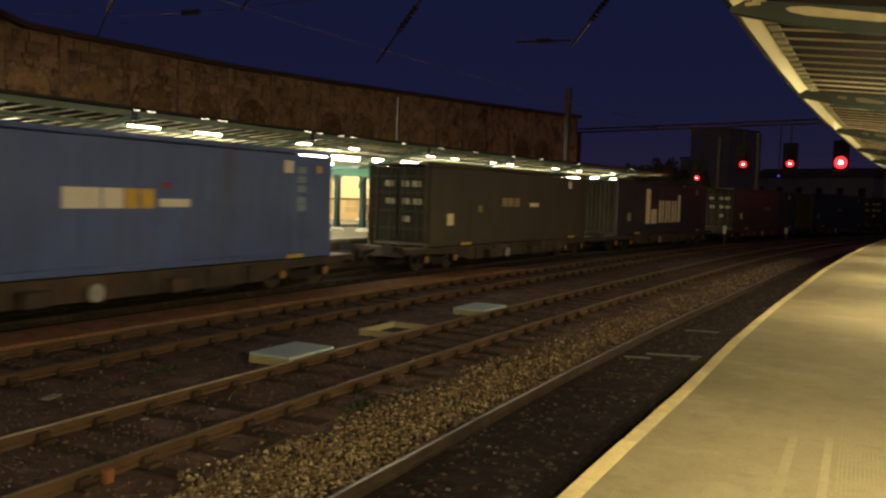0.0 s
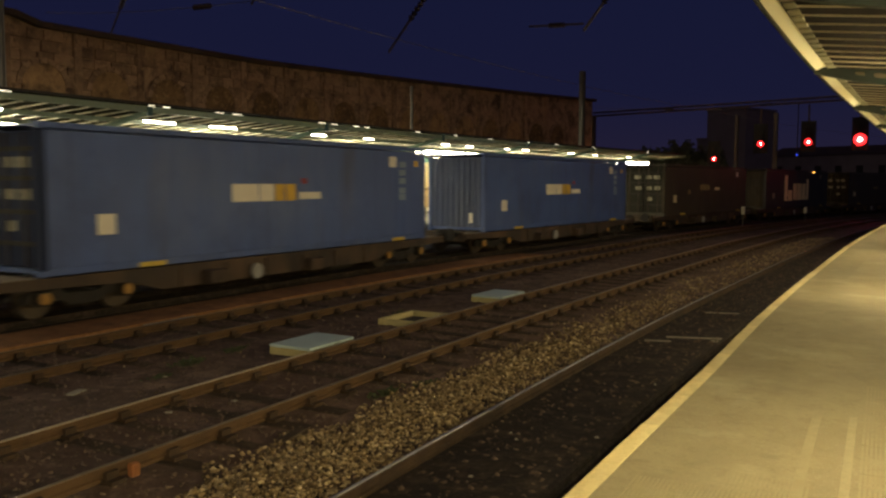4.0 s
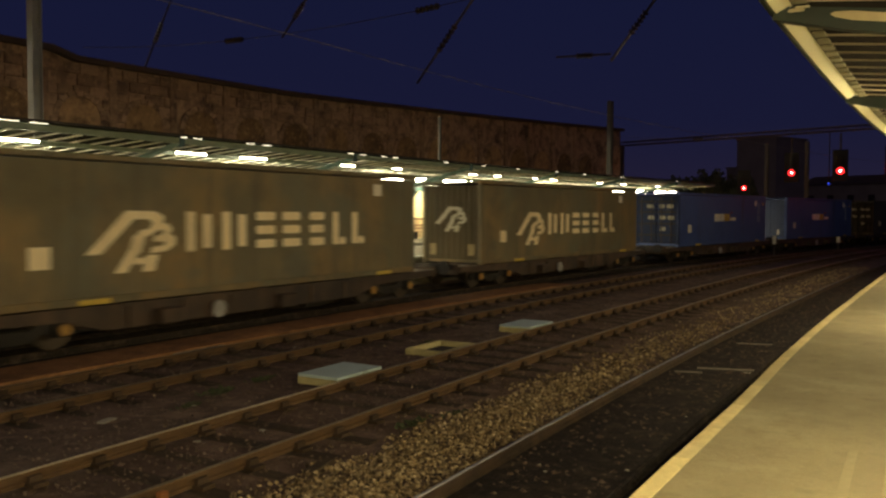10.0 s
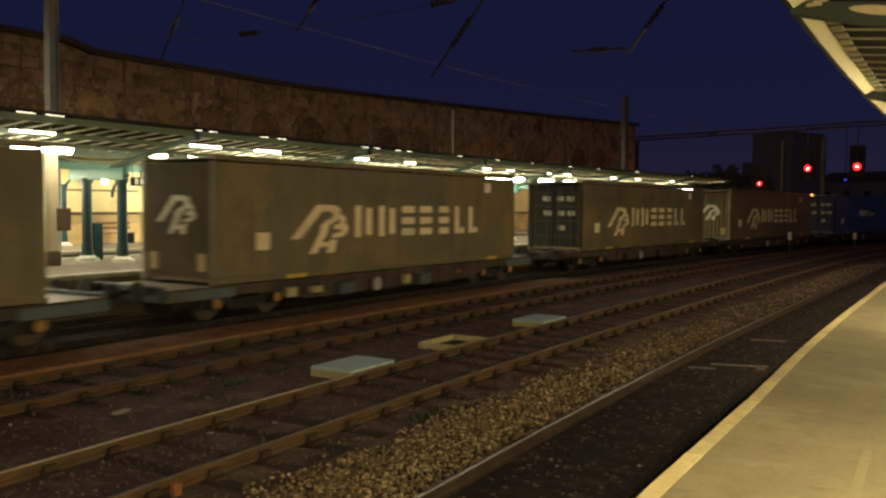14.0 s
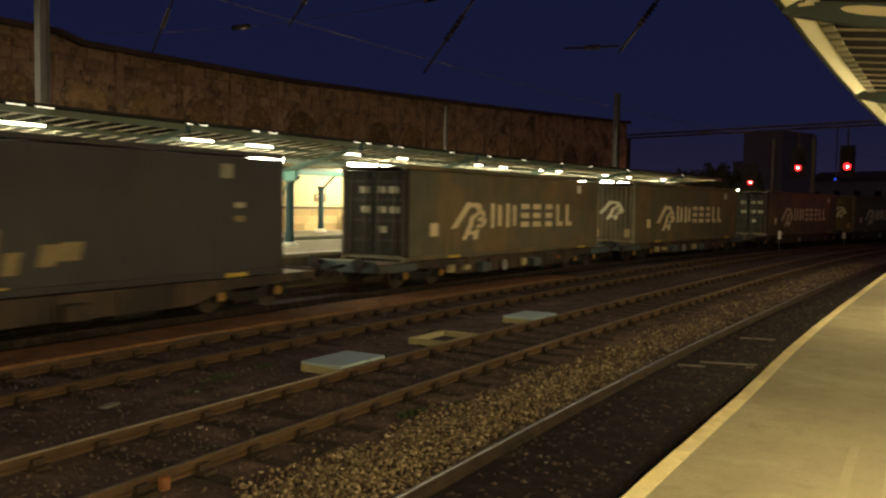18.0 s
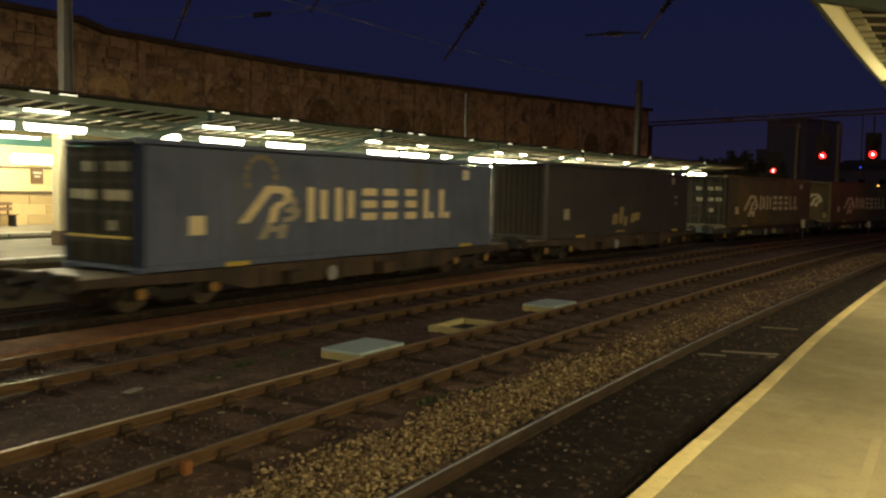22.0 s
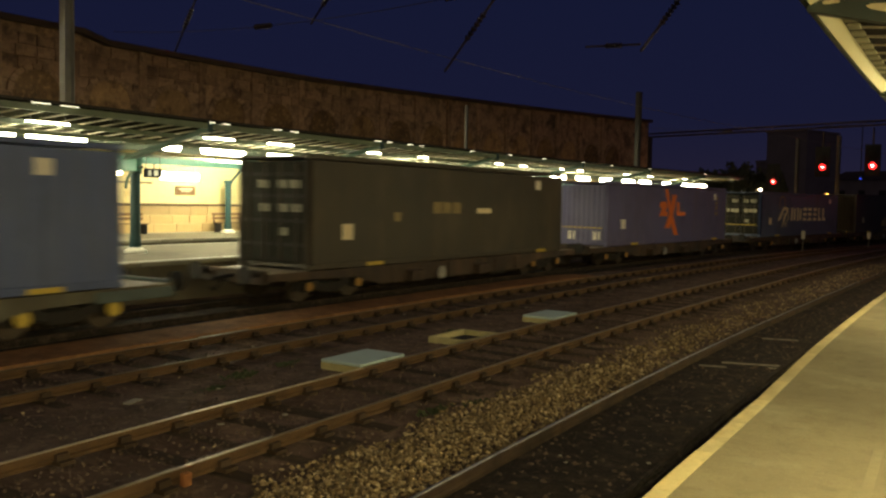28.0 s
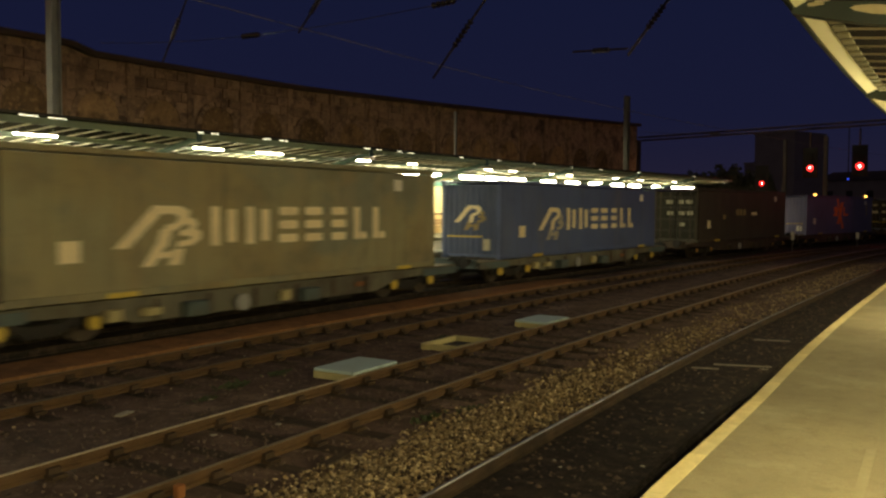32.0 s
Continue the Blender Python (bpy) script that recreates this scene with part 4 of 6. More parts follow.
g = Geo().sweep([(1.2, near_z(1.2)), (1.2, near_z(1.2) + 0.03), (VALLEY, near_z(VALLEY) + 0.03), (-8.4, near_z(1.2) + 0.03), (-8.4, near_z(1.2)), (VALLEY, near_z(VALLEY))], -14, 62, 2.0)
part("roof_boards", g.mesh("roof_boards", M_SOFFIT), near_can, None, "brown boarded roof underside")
NEAR_RIBS = [-6.0, 1.3, 8.35, 15.0, 22.3, 29.5, 36.7, 43.9, 51.1]
b_tilt = math.atan(NSLOPE)
rnd = random.Random(8)
b_me = [Geo().box((0, 0, 0), (w, 4.3, 0.022), bev=0.004).mesh("roof_batten", M_BATTEN) for w in (0.024, 0.03, 0.036)]
s = 0.4
while s < 48:
    part("roof_batten", b_me[rnd.randrange(3)], near_can, stand(-1.25, s, near_z(-1.25) - 0.008) @ Matrix.Rotation(b_tilt, 4, "X"))
    s += 0.58 + rnd.uniform(-0.03, 0.03)
stub = box_mesh((0.26, 0.12, 0.02), M_STUB, 0.003)
s = 0.2
while s < 40:
    part("soffit_block", stub, near_can, stand(0.90, s, NZ + 0.035))
    s += 0.41
QUARTER = Matrix.Rotation(math.pi / 2, 4, "Z")
for s in NEAR_RIBS:
    m = stand(0, s, 0) @ QUARTER
    rib = [(1.15, NZ + 0.07), (0.0, NZ - 0.08), (VALLEY, NZ - 0.42), (-8.2, NZ + 0.06), (-8.2, NZ - 0.05), (-7.1, NZ - 0.3), (VALLEY, NZ - 0.72), (0.0, NZ - 0.30), (0.55, NZ - 0.20), (1.15, NZ - 0.05)]
    rb = part("rib_beam", Geo().prism(rib, -0.065, 0.065).mesh("rib_beam", M_DARK_GREEN), near_can, m, "dark green pierced rib beam")
    for y0, y1 in ((0.88, 1.02), (-0.27, 0.67), (-1.7, -0.6), (-3.0, -2.0)) if s < 12 else ((0.42, 0.56), (-0.12, 0.30), (-1.4, -1.0)):
        pts = []
        for q in range(10):
            a_ = 2 * math.pi * q / 10
            y = (y0 + y1) / 2 + (y1 - y0) / 2 * (abs(math.cos(a_)) ** 0.4) * math.copysign(1, math.cos(a_))
            zc = NZ + (0.01 if y0 > 0.8 else -0.015) - 0.17 * min(1.0, max(0, 0.9 - y)) - 0.10 * max(0.0, -0.1 - y)
            pts.append((y, zc + (0.055 + 0.02 * math.sin(7 * y)) * (0.25 if y0 > 0.8 else 0.85 if s < 12 else 0.5) * math.copysign(1, math.sin(a_)) * abs(math.sin(a_)) ** 0.6))
        part("rib_panel", Geo().prism(pts, -0.075, 0.075).mesh("rib_panel", M_FLAKED if s < 12 else M_RIB_PATCH), rb, None, "flaking cream-painted panel on the rib" if s < 12 else "dim brown panel on the rib")
    column(near_can, VALLEY, s).matrix_basis = stand(VALLEY, s, PZ)
for d in (-0.9, -2.6, -5.5):
    sweep_part("purlin", bar(d, near_z(d) - 0.07, 0.10, 0.12), -14, 62, M_DARK_GREEN, near_can)
g = Geo().sweep([(-9.0, 0), (-9.0, 6.2), (-9.4, 6.2), (-9.4, 0)], -40, 140, 4.0)
setting("wall_near", g.mesh("wall_near", M_DADO), "plain stone station building wall behind the platform", "station wall")
# Lamps out of view; -13 and -5.8 are added to brighten the left
for s in (-13.0, -9.4, -5.8, -2.2, 5.0, 14.4, 22.0, 30.0, 38.0):
    tube_lamp(-1.0, s, 3.66, 1.8, "unseen fluorescent tube lamp under the near canopy", "near tube lamps", 0.64)
    throw(-1.0, s, 3.53, NEAR_WATTS, WARM)
# Unseen second row, added to spread light over platform and containers
for s in (-15, -11.4, -7.8, -4.2, -0.6, 6.6, 15.4, 23.0, 31.0, 38.5):
    tube_lamp(-5.4, s, 3.93, 1.8, "unseen fluorescent tube lamp under the near canopy", "near tube lamps", 0.25)
    throw(-5.4, s, 3.80, NEAR_WATTS, WARM)


# ---- overhead line masts, wires, gantry ----
def mast(d, s, h, w, arm, label, steel=None):
    """H-section steel mast with a cantilever."""
    steel = steel or M_GREY_STEEL
    m = empty("overhead_mast", stand(d, s, 0), label, "mast", "overhead line masts")
    part("flange", Geo().box((-w / 2, 0, h / 2), (0.03, w, h)).mesh("flange", steel), m)
    part("flange", Geo().box((w / 2, 0, h / 2), (0.03, w, h)).mesh("flange", steel), m)
    part("web", Geo().box((0, 0, h / 2), (w - 0.03, 0.03, h)).mesh("web", steel), m)
    part("foot", Geo().box((0, 0, 0.2), (w + 0.3, w + 0.3, 0.4), bev=0.03).mesh("foot", M_FAR_PLAT), m, None, "concrete foot")
    if arm:
        c = part("cantilever", Geo().rod((0, 0, 7.6), (0, arm, 6.3), 0.035).rod((0, 0, 6.1), (0, arm, 6.3), 0.03).mesh("cantilever", M_GALV), m)
        part("insulator", Geo().rod((0, arm * 0.1, 6.12), (0, arm * 0.22, 6.14), 0.08).rod((0, arm * 0.1, 7.47), (0, arm * 0.2, 7.34), 0.08).mesh("insulator", M_INSUL), c)
    return m


mast(24.4, 16.31, 11.5, 0.30, 0, "grey steel overhead line mast on the island platform", M_GALV)
mast(24.6, 37.35, 7.9, 0.12, 0, "slim grey steel pole in front of the stone wall")
mast(25.0, 56.2, 10.9, 0.34, 0, "grey steel overhead line mast near the wall's end")
mast(24.0, 80.3, 9.3, 0.30, 0, "grey steel gantry leg behind the train")
mast(20.0, 79.8, 9.3, 0.30, 0, "grey steel gantry leg behind the train")


def wire(name, pts, r, label):
    g = Geo().tube(pts, r)
    return tagged(new(name, g.mesh(name, M_WIRE)), label, "wire", "overhead wires")


for d, z0, sag in ((14.93, 7.50, 0.1),):
    pts = []
    for k in range(-4, 46):
        s = k * 3.0
        ph = ((s - 16) % 40) / 40
        pts.append(spot(d, s, z0 - sag * 4 * ph * (1 - ph)))
    wire("overhead_wire", pts, 0.011, "thin overhead line wire above the tracks")
# cross-span wires with insulators over the tracks
for s, d0, d1, z0, z1 in ((18.0, 24.6, -2.0, 8.2, 9.6), (56.2, 25.0, -2.0, 8.4, 9.4)):
    a, b_ = spot(d0, s, z0), spot(d1, s, z1)
    pts = [a.lerp(b_, q / 12) - Vector((0, 0, 1.1 * 4 * (q / 12) * (1 - q / 12))) for q in range(13)]
    sp = tagged(new("cross_span_wire", Geo().tube(pts, 0.010).mesh("cross_span_wire", M_INSUL)), "span wire across the tracks with dark insulators", "wire", "overhead wires")
    for q in (3, 6, 9):
        gi = Geo()
        v = (pts[q + 1] - pts[q]).normalized()
        for z in range(5):
            gi.rod(pts[q] + v * 0.14 * z, pts[q] + v * (0.14 * z + 0.09), 0.09, 8, 0.05)
        part("insulator", gi.mesh("insulator", M_INSUL), sp)

reg = empty("registration_gear", Matrix(), "dark registration arms and insulators hung from the span wire", "overhead gear")
for da, za, db, zb, r in ((14.6, 8.9, 15.8, 7.6, 0.05), (9.6, 8.0, 11.3, 6.0, 0.05), (5.0, 7.6, 6.2, 6.1, 0.05), (6.2, 6.25, 7.5, 6.3, 0.04), (20.3, 9.2, 21.5, 7.3, 0.05)):
    a, b_ = spot(da, 18.0, za), spot(db, 18.0, zb)
    arm = part("arm", Geo().rod(a, b_, r * 0.6, 6).mesh("arm", M_INSUL), reg)
    for q in range(6):
        part("insulator_disc", Geo().rod(a.lerp(b_, 0.35 + 0.05 * q), a.lerp(b_, 0.385 + 0.05 * q), r * 1.7, 8, r * 1.0).mesh("insulator_disc", M_INSUL), arm)

gan = empty("signal_gantry", Matrix(), "dark lattice gantry boom carrying signals over the tracks", "gantry")
g = Geo()
for z in (9.02, 9.34):
    for dd in (0, 0.6):
        g.rod(spot(34.5, 72 + dd, z + 0.16), spot(2.0, 72 + dd, z + 0.16 + 0.25), 0.05, 6)
for k in range(26):
    d = 34.5 - k * 1.25
    zz = 0.16 + 0.25 * (34.5 - d) / 32.5
    g.rod(spot(d, 72, 9.02 + zz), spot(d - 0.625, 72, 9.34 + zz), 0.025, 5)
    g.rod(spot(d - 0.625, 72, 9.34 + zz), spot(d - 1.25, 72, 9.02 + zz), 0.025, 5)
part("boom", g.mesh("boom", M_FRAME), gan)
for d in (34.4, 2.1):
    part("leg", Geo().box((0, 0, 4.6), (0.5, 0.4, 9.2), bev=0.02).mesh("leg", M_FRAME), gan, stand(d, 72.3, 0))


def signal(d, s, z, r, glow, drop, label):
    """Colour-light head on a dark board; its face turns towards the platform."""
    p = spot(d, s, z)
    to = Vector(EYE) - p
    m = Matrix.Translation(p) @ Matrix.Rotation(math.atan2(to.y, to.x) + math.pi / 2, 4, "Z")
    h = empty("colour_light_signal", m, label, "signal", "signals over the tracks")
    part("backboard", Geo().box((0, 0.12, 0.45), (1.15, 0.05, 2.5), bev=0.02).mesh("backboard", M_BLACK), h, None, "black backboard")
    part("head", Geo().box((0, 0.0, 0.45), (0.36, 0.2, 1.5), bev=0.03).mesh("head", M_BLACK), h)
    # Lens disc drawn far too wide: the lamp's red halo is put into it
    ln = part("lens", Geo().rod((0, -0.14, 0), (0, -0.10, 0), r, 18).mesh("lens", glow), h, None, "oversized red lens taking in its halo")
    part("bulb", Geo().rod((0, -0.16, 0), (0, -0.13, 0), r * (0.30 if r > 0.4 else 0.24), 14).mesh("bulb", M_CORE), ln, None, "white-hot lamp core")
    for k in range(3):
        part("hood", Geo().prism([(-0.15, 0.13), (0.15, 0.13), (0.13, 0.17), (-0.13, 0.17)], -0.32, -0.1).mesh("hood", M_BLACK), h, (0, 0, 0.36 * k))
    part("bracket", Geo().rod((0, 0.2, -0.8), (0, 0.2, drop), 0.07).mesh("bracket", M_FRAME), h)
    return h


signal(7.85, 70.55, 6.16, 0.44, M_RED, 3.0, "red colour-light signal on a black board over the tracks")
signal(14.23, 72.24, 6.16, 0.27, M_RED, 3.0, "red colour-light signal on a black board over the tracks")
signal(18.47, 73.13, 6.16, 0.25, M_RED, 3.0, "red colour-light signal on a black board over the tracks")
signal(25.59, 79.06, 5.16, 0.22, M_RED_FAR, -5.1, "smaller distant red signal on a post")
bl = empty("blue_indicator", Matrix.Translation(spot(15.0, 72.0, 5.15)), "small dim blue indicator lamp below a signal", "lamp")
part("lens", Geo().rod((0, -0.05, 0), (0, 0.0, 0), 0.09, 10).mesh("lens", M_BLUE_LAMP), bl)
part("case", box_mesh((0.24, 0.16, 0.24), M_BLACK, 0.02), bl, (0, 0.1, 0))
part("stem", Geo().rod((0, 0.1, 0), (0, 0.1, 4.2), 0.04).mesh("stem", M_BLACK), bl)


# ---- small things on the ground ----
def lid(d, s, label):
    l = empty("cable_pit", stand(d, s, 0), label, "pit cover", "pit covers between the tracks")
    part("kerb", Geo().box((0, 0, 0.03), (1.24, 0.84, 0.13), bev=0.015).mesh("kerb", M_PIT), l)
    part("cover", Geo().box((0, 0, 0.12), (1.24, 0.82, 0.05), bev=0.012).mesh("cover", M_CONCRETE_LID), l, None, "flat grey-green cover slab")


lid(8.36, 11.35, "grey-green pit cover slab lying beside the rail")
lid(8.33, 18.25, "grey-green pit cover slab further along the rail")
pit = empty("open_pit", stand(8.37, 14.55, 0), "open pit with a yellowish raised concrete rim", "pit")
for x, y, sx, sy in ((0, -0.40, 1.3, 0.09), (0, 0.40, 1.3, 0.09), (-0.605, 0, 0.09, 0.71), (0.605, 0, 0.09, 0.71)):
    part("rim", Geo().box((x, y, 0.04), (sx, sy, 0.13), bev=0.015).mesh("rim", M_PIT), pit)
# Black plate at ground level paints the shade of the pit's inside
part("pit_floor", Geo().box((0, 0, -0.012), (1.12, 0.71, 0.02)).mesh("pit_floor", M_BLACK), pit, None, "black plate standing in for the pit's dark hollow")

for d, s, h, lab in ((11.6, 66.0, 1.08, "short white marker post far along the tracks"), (13.1, 56.4, 1.30, "low white marker post beside the loaded track")):
    p = empty("marker_post", stand(d, s, 0), lab, "post", "marker posts")
    part("shaft", Geo().rod((0, 0, 0), (0, 0, h * 0.6), 0.05, 8).mesh("shaft", M_GREY_STEEL), p)
    part("head", Geo().box((0, 0, h * 0.8), (0.2, 0.2, h * 0.4), bev=0.02).mesh("head", M_WHITE), p, None, "white-painted head")
key = empty("rail_key", stand(6.09, 5.64, 0.0), "orange rusty rail key block against the rail", "rail key")
part("block", Geo().box((0, 0, 0.075), (0.10, 0.08, 0.13), bev=0.012).mesh("block", M_CLIP), key)
for d, s, l_ in ((2.85, 15.4, 1.3), (3.5, 14.75, 0.45), (2.45, 15.25, 0.5), (3.2, 18.6, 0.7)):
    board = empty("timber_board", stand(d, s, 0.026, 0.30), "thin grey weathered board lying on the oily bed", "board", "boards in the track")
    part("plank", Geo().box((0, 0, 0), (0.06, l_, 0.022), bev=0.003).mesh("plank", M_BOARD), board)
# flat stone slab by track 2
slab = empty("dark_slab", stand(5.55, 7.3, 0.0, 0.15), "dark flat slab half buried in the cinders", "slab")
part("slab", Geo().box((0, 0, 0.02), (0.5, 0.13, 0.05), bev=0.01).mesh("slab", M_SLEEPER), slab)

cover = empty("trough_cover", stand(12.08, 11.95, 0.0), "worn grey cable trough cover at the walkway's edge", "trough cover")
for k in range(2):
    part("slab", Geo().box((-0.33 + 0.66 * k, 0, 0.035), (0.64, 0.52, 0.07), bev=0.012).mesh("slab", M_BOARD), cover)

rnd = random.Random(11)
for k in range(26):
    d, s = rnd.choice([(rnd.uniform(8.9, 10.1), rnd.uniform(6, 26)), (rnd.uniform(6.4, 7.6), rnd.uniform(6, 22)), (rnd.uniform(2.5, 3.7), rnd.uniform(6, 15)), (rnd.uniform(11, 12.2), rnd.uniform(9, 26))])
    w = rnd.uniform(0.04, 0.11) * (0.4 if d < 3.9 else 0.8)
    l = tagged(new("paper_scrap", Geo().box((0, 0, 0), (w, w * rnd.uniform(0.4, 0.9), 0.012)).mesh("paper_scrap", M_LITTER)), "small pale scrap of litter on the cinders", "litter", "litter between the tracks")
    l.matrix_basis = stand(d, s, 0.004 if not (6.2 < d < 7.7 or d < 3.9) else 0.03, rnd.uniform(0, 3))
big = tagged(new("paper_scrap", Geo().box((0, 0, 0), (0.30, 0.12, 0.015)).mesh("paper_scrap", M_LITTER)), "larger pale scrap of litter on the cinders", "litter", "litter between the tracks")
big.matrix_basis = stand(9.28, 7.55, 0.0, 0.3)


def tuft(d, s, size, n, seed):
    """Low weeds: a clump of bent blades."""
    r = random.Random(seed)
    g = Geo()
    for _ in range(n):
        a, l = r.uniform(0, 6.28), size * r.uniform(0.5, 1.0)
        x, y = r.gauss(0, size * 1.4), r.gauss(0, size * 0.5)
        w = 0.008
        dx, dy = math.cos(a), math.sin(a)
        k = len(g.v)
        g.v += [Vector((x - dy * w, y + dx * w, 0)), Vector((x + dy * w, y - dx * w, 0)), Vector((x + dx * l * 0.4 + dy * w, y + dy * l * 0.4, l * 0.8)), Vector((x + dx * l, y + dy * l, l * 0.75))]
        g.f += [(k, k + 1, k + 2), (k, k + 2, k + 3)]
    ob = tagged(new("weed_tuft", g.mesh("weed_tuft", M_WEED)), "low green weeds growing between the tracks", "weeds", kind="stuff")
    ob.matrix_basis = stand(d, s, -0.02)


for k, (d, s, z, n) in enumerate([(9.3, 9.5, 0.11, 60), (9.0, 8.7, 0.08, 40), (5.7, 9.4, 0.10, 60), (5.5, 10.2, 0.08, 40), (5.0, 5.0, 0.09, 50), (9.4, 10.6, 0.09, 50), (11.9, 16, 0.10, 50), (9.2, 15.3, 0.08, 40)]):
    tuft(d, s, z, n, k)


# ---- distance: trees and dark buildings beyond the wall's end ----
def tree(d, s, h, spread, seed):
    r = random.Random(seed)
    t = empty("tree", stand(d, s, 0), "dark bushy tree standing against the night sky", "tree", "trees beyond the station")
    g = Geo().rod((0, 0, 0), (0.1, 0.1, h * 0.45), 0.28, 8, 0.18)
    for _ in range(7):
        a = r.uniform(0, 6.28)
        g.rod((0, 0, h * r.uniform(0.3, 0.45)), (math.cos(a) * spread * 0.6, math.sin(a) * spread * 0.6, h * r.uniform(0.6, 0.85)), 0.12, 6, 0.04)
    part("trunk", g.mesh("trunk", M_BARK), t)
    g = Geo()
    for _ in range(1500):
        a, b_ = r.uniform(0, 6.28), math.acos(r.uniform(-0.8, 1))
        rad = r.uniform(0.55, 1.0) * (0.8 + 0.3 * math.sin(3 * a + seed) * math.sin(2 * b_))
        c = Vector((math.cos(a) * math.sin(b_) * spread * rad, math.sin(a) * math.sin(b_) * spread * rad, h * 0.66 + math.cos(b_) * h * 0.34 * rad))
        u, v = Vector((r.gauss(0, 1), r.gauss(0, 1), r.gauss(0, 1))).normalized() * 0.3, Vector((r.gauss(0, 1), r.gauss(0, 1), r.gauss(0, 1))).normalized() * 0.25
        k = len(g.v)
        g.v += [c - u, c + v, c + u, c - v]
        g.f.append((k, k + 1, k + 2, k + 3))
    part("crown", g.mesh("crown", M_LEAF), t)


for k, (d, s, h, sp) in enumerate([(38.5, 88, 7.2, 2.6), (35.0, 89, 7.8, 2.4), (32.0, 90, 7.2, 2.2), (42, 95, 6.6, 3.0)]):
    tree(d, s, h, sp, k)


def far_block(d, s, w, dep, h, label, wins, flat=False):
    b_ = empty("far_building", stand(d, s, 0), label, "building", "far buildings")
    part("wall", Geo().box((0, 0, h / 2), (dep, w, h), bev=0.05).mesh("wall", M_BLOCK), b_)
    if flat:
        part("parapet", Geo().box((0, 0, h + 0.15), (dep + 0.2, w + 0.2, 0.3), bev=0.04).mesh("parapet", M_BLOCK), b_)
    else:
        part("roof", Geo().prism([(-dep / 2 - 0.3, h), (0, h + 1.6), (dep / 2 + 0.3, h)], -w / 2 - 0.3, w / 2 + 0.3).mesh("roof", M_WALL_TOP), b_)
    for k in range(wins):
        for z in (2.2, 5.0):
            wn_ = part("window", box_mesh((0.08, 1.1, 1.5), M_BLACK, 0.01), b_, (-dep / 2 - 0.03, -w / 2 + 1.6 + k * (w - 2.2) / max(1, wins - 1) * 0.9, z))
            part("window_sill", box_mesh((0.14, 1.3, 0.1), M_FAR_PLAT, 0.01), wn_, (0, 0, -0.82))


far_block(17, 118, 9, 8, 7.4, "dark brick railway building beyond the signals", 4)
far_block(4, 125, 11, 8, 7.0, "dark brick railway building beside the far tracks", 4)
far_block(46.6, 118, 6.4, 8, 13.4, "tall dark brick warehouse beyond the signals", 0, True)
far_block(51.5, 121, 5.0, 8, 9.5, "lower brick wing beside the tall warehouse", 0, True)
far_block(45, 140, 22, 10, 7.5, "long dark brick building behind the trees", 6)


# post lamps along the open end of the island platform
for s, glass in ((62.0, M_LAMP_SMALL), (74.1, M_SODIUM), (84.7, M_SODIUM)):
    pl = empty("platform_lamp", stand(18.4, s, 1.09 if s < 70 else 1.0), "amber lamp on a thin post at the open platform end", "lamp", "platform end lamps")
    part("post", Geo().rod((0, 0.3, -0.01), (0, 0.3, 2.98), 0.05, 8, 0.035).mesh("post", M_GREY_STEEL), pl)
    part("hood", Geo().box((0, 0.08, 3.02), (0.30, 0.52, 0.05), bev=0.02).mesh("hood", M_BLACK), pl)
    part("bowl", Geo().rod((0, 0, 2.84), (0, 0, 3.0), 0.08, 12, 0.12).mesh("bowl", glass), pl, None, "glowing amber bowl")
    throw(18.4, s, 3.86, 45, (1.0, 0.55, 0.16) if glass is M_LAMP_SMALL else (1.0, 0.42, 0.08))


# ---- the freight train ----
CL, CW = 13.85, 2.5
PIN, POUT = 17.928, 19.257
DECK = 0.968
SEAT = {6: 0.08, 7: 0.16, 8: 0.09, 9: 0.08}  # small play in the couplings


def train_u(i, t):
    """Middle of container i along the train's track at t seconds."""
    x = t / 32
    lead = (((-6.123 * x + 12.561) * x + 26.156) * x + 173.471) * x + 8.250 + 5.425
    return lead - ((i // 2) * (PIN + POUT) + (i % 2) * PIN) + SEAT.get(i, 0.0)


def slanted(x, z, w, h, lean):
    return [(x - w / 2 - lean / 2, z - h / 2), (x + w / 2 - lean / 2, z - h / 2), (x + w / 2 + lean / 2, z + h / 2), (x - w / 2 + lean / 2, z + h / 2)]


def flat_mark(name, outline, material, parent, y=-CW / 2 - 0.012):
    """A painted shape: thin plate on the near side."""
    key = ("mark", tuple((round(a, 3), round(c, 3)) for a, c in outline), material.name, y)
    if key not in STORE:
        STORE[key] = Geo().prism(outline, y, y + 0.01).mesh(name, material)
    return part(name, STORE[key], parent, (-0.067, 0, 0))


def rect(x0, z0, x1, z1):
    return [(x0, z0), (x1, z0), (x1, z1), (x0, z1)]


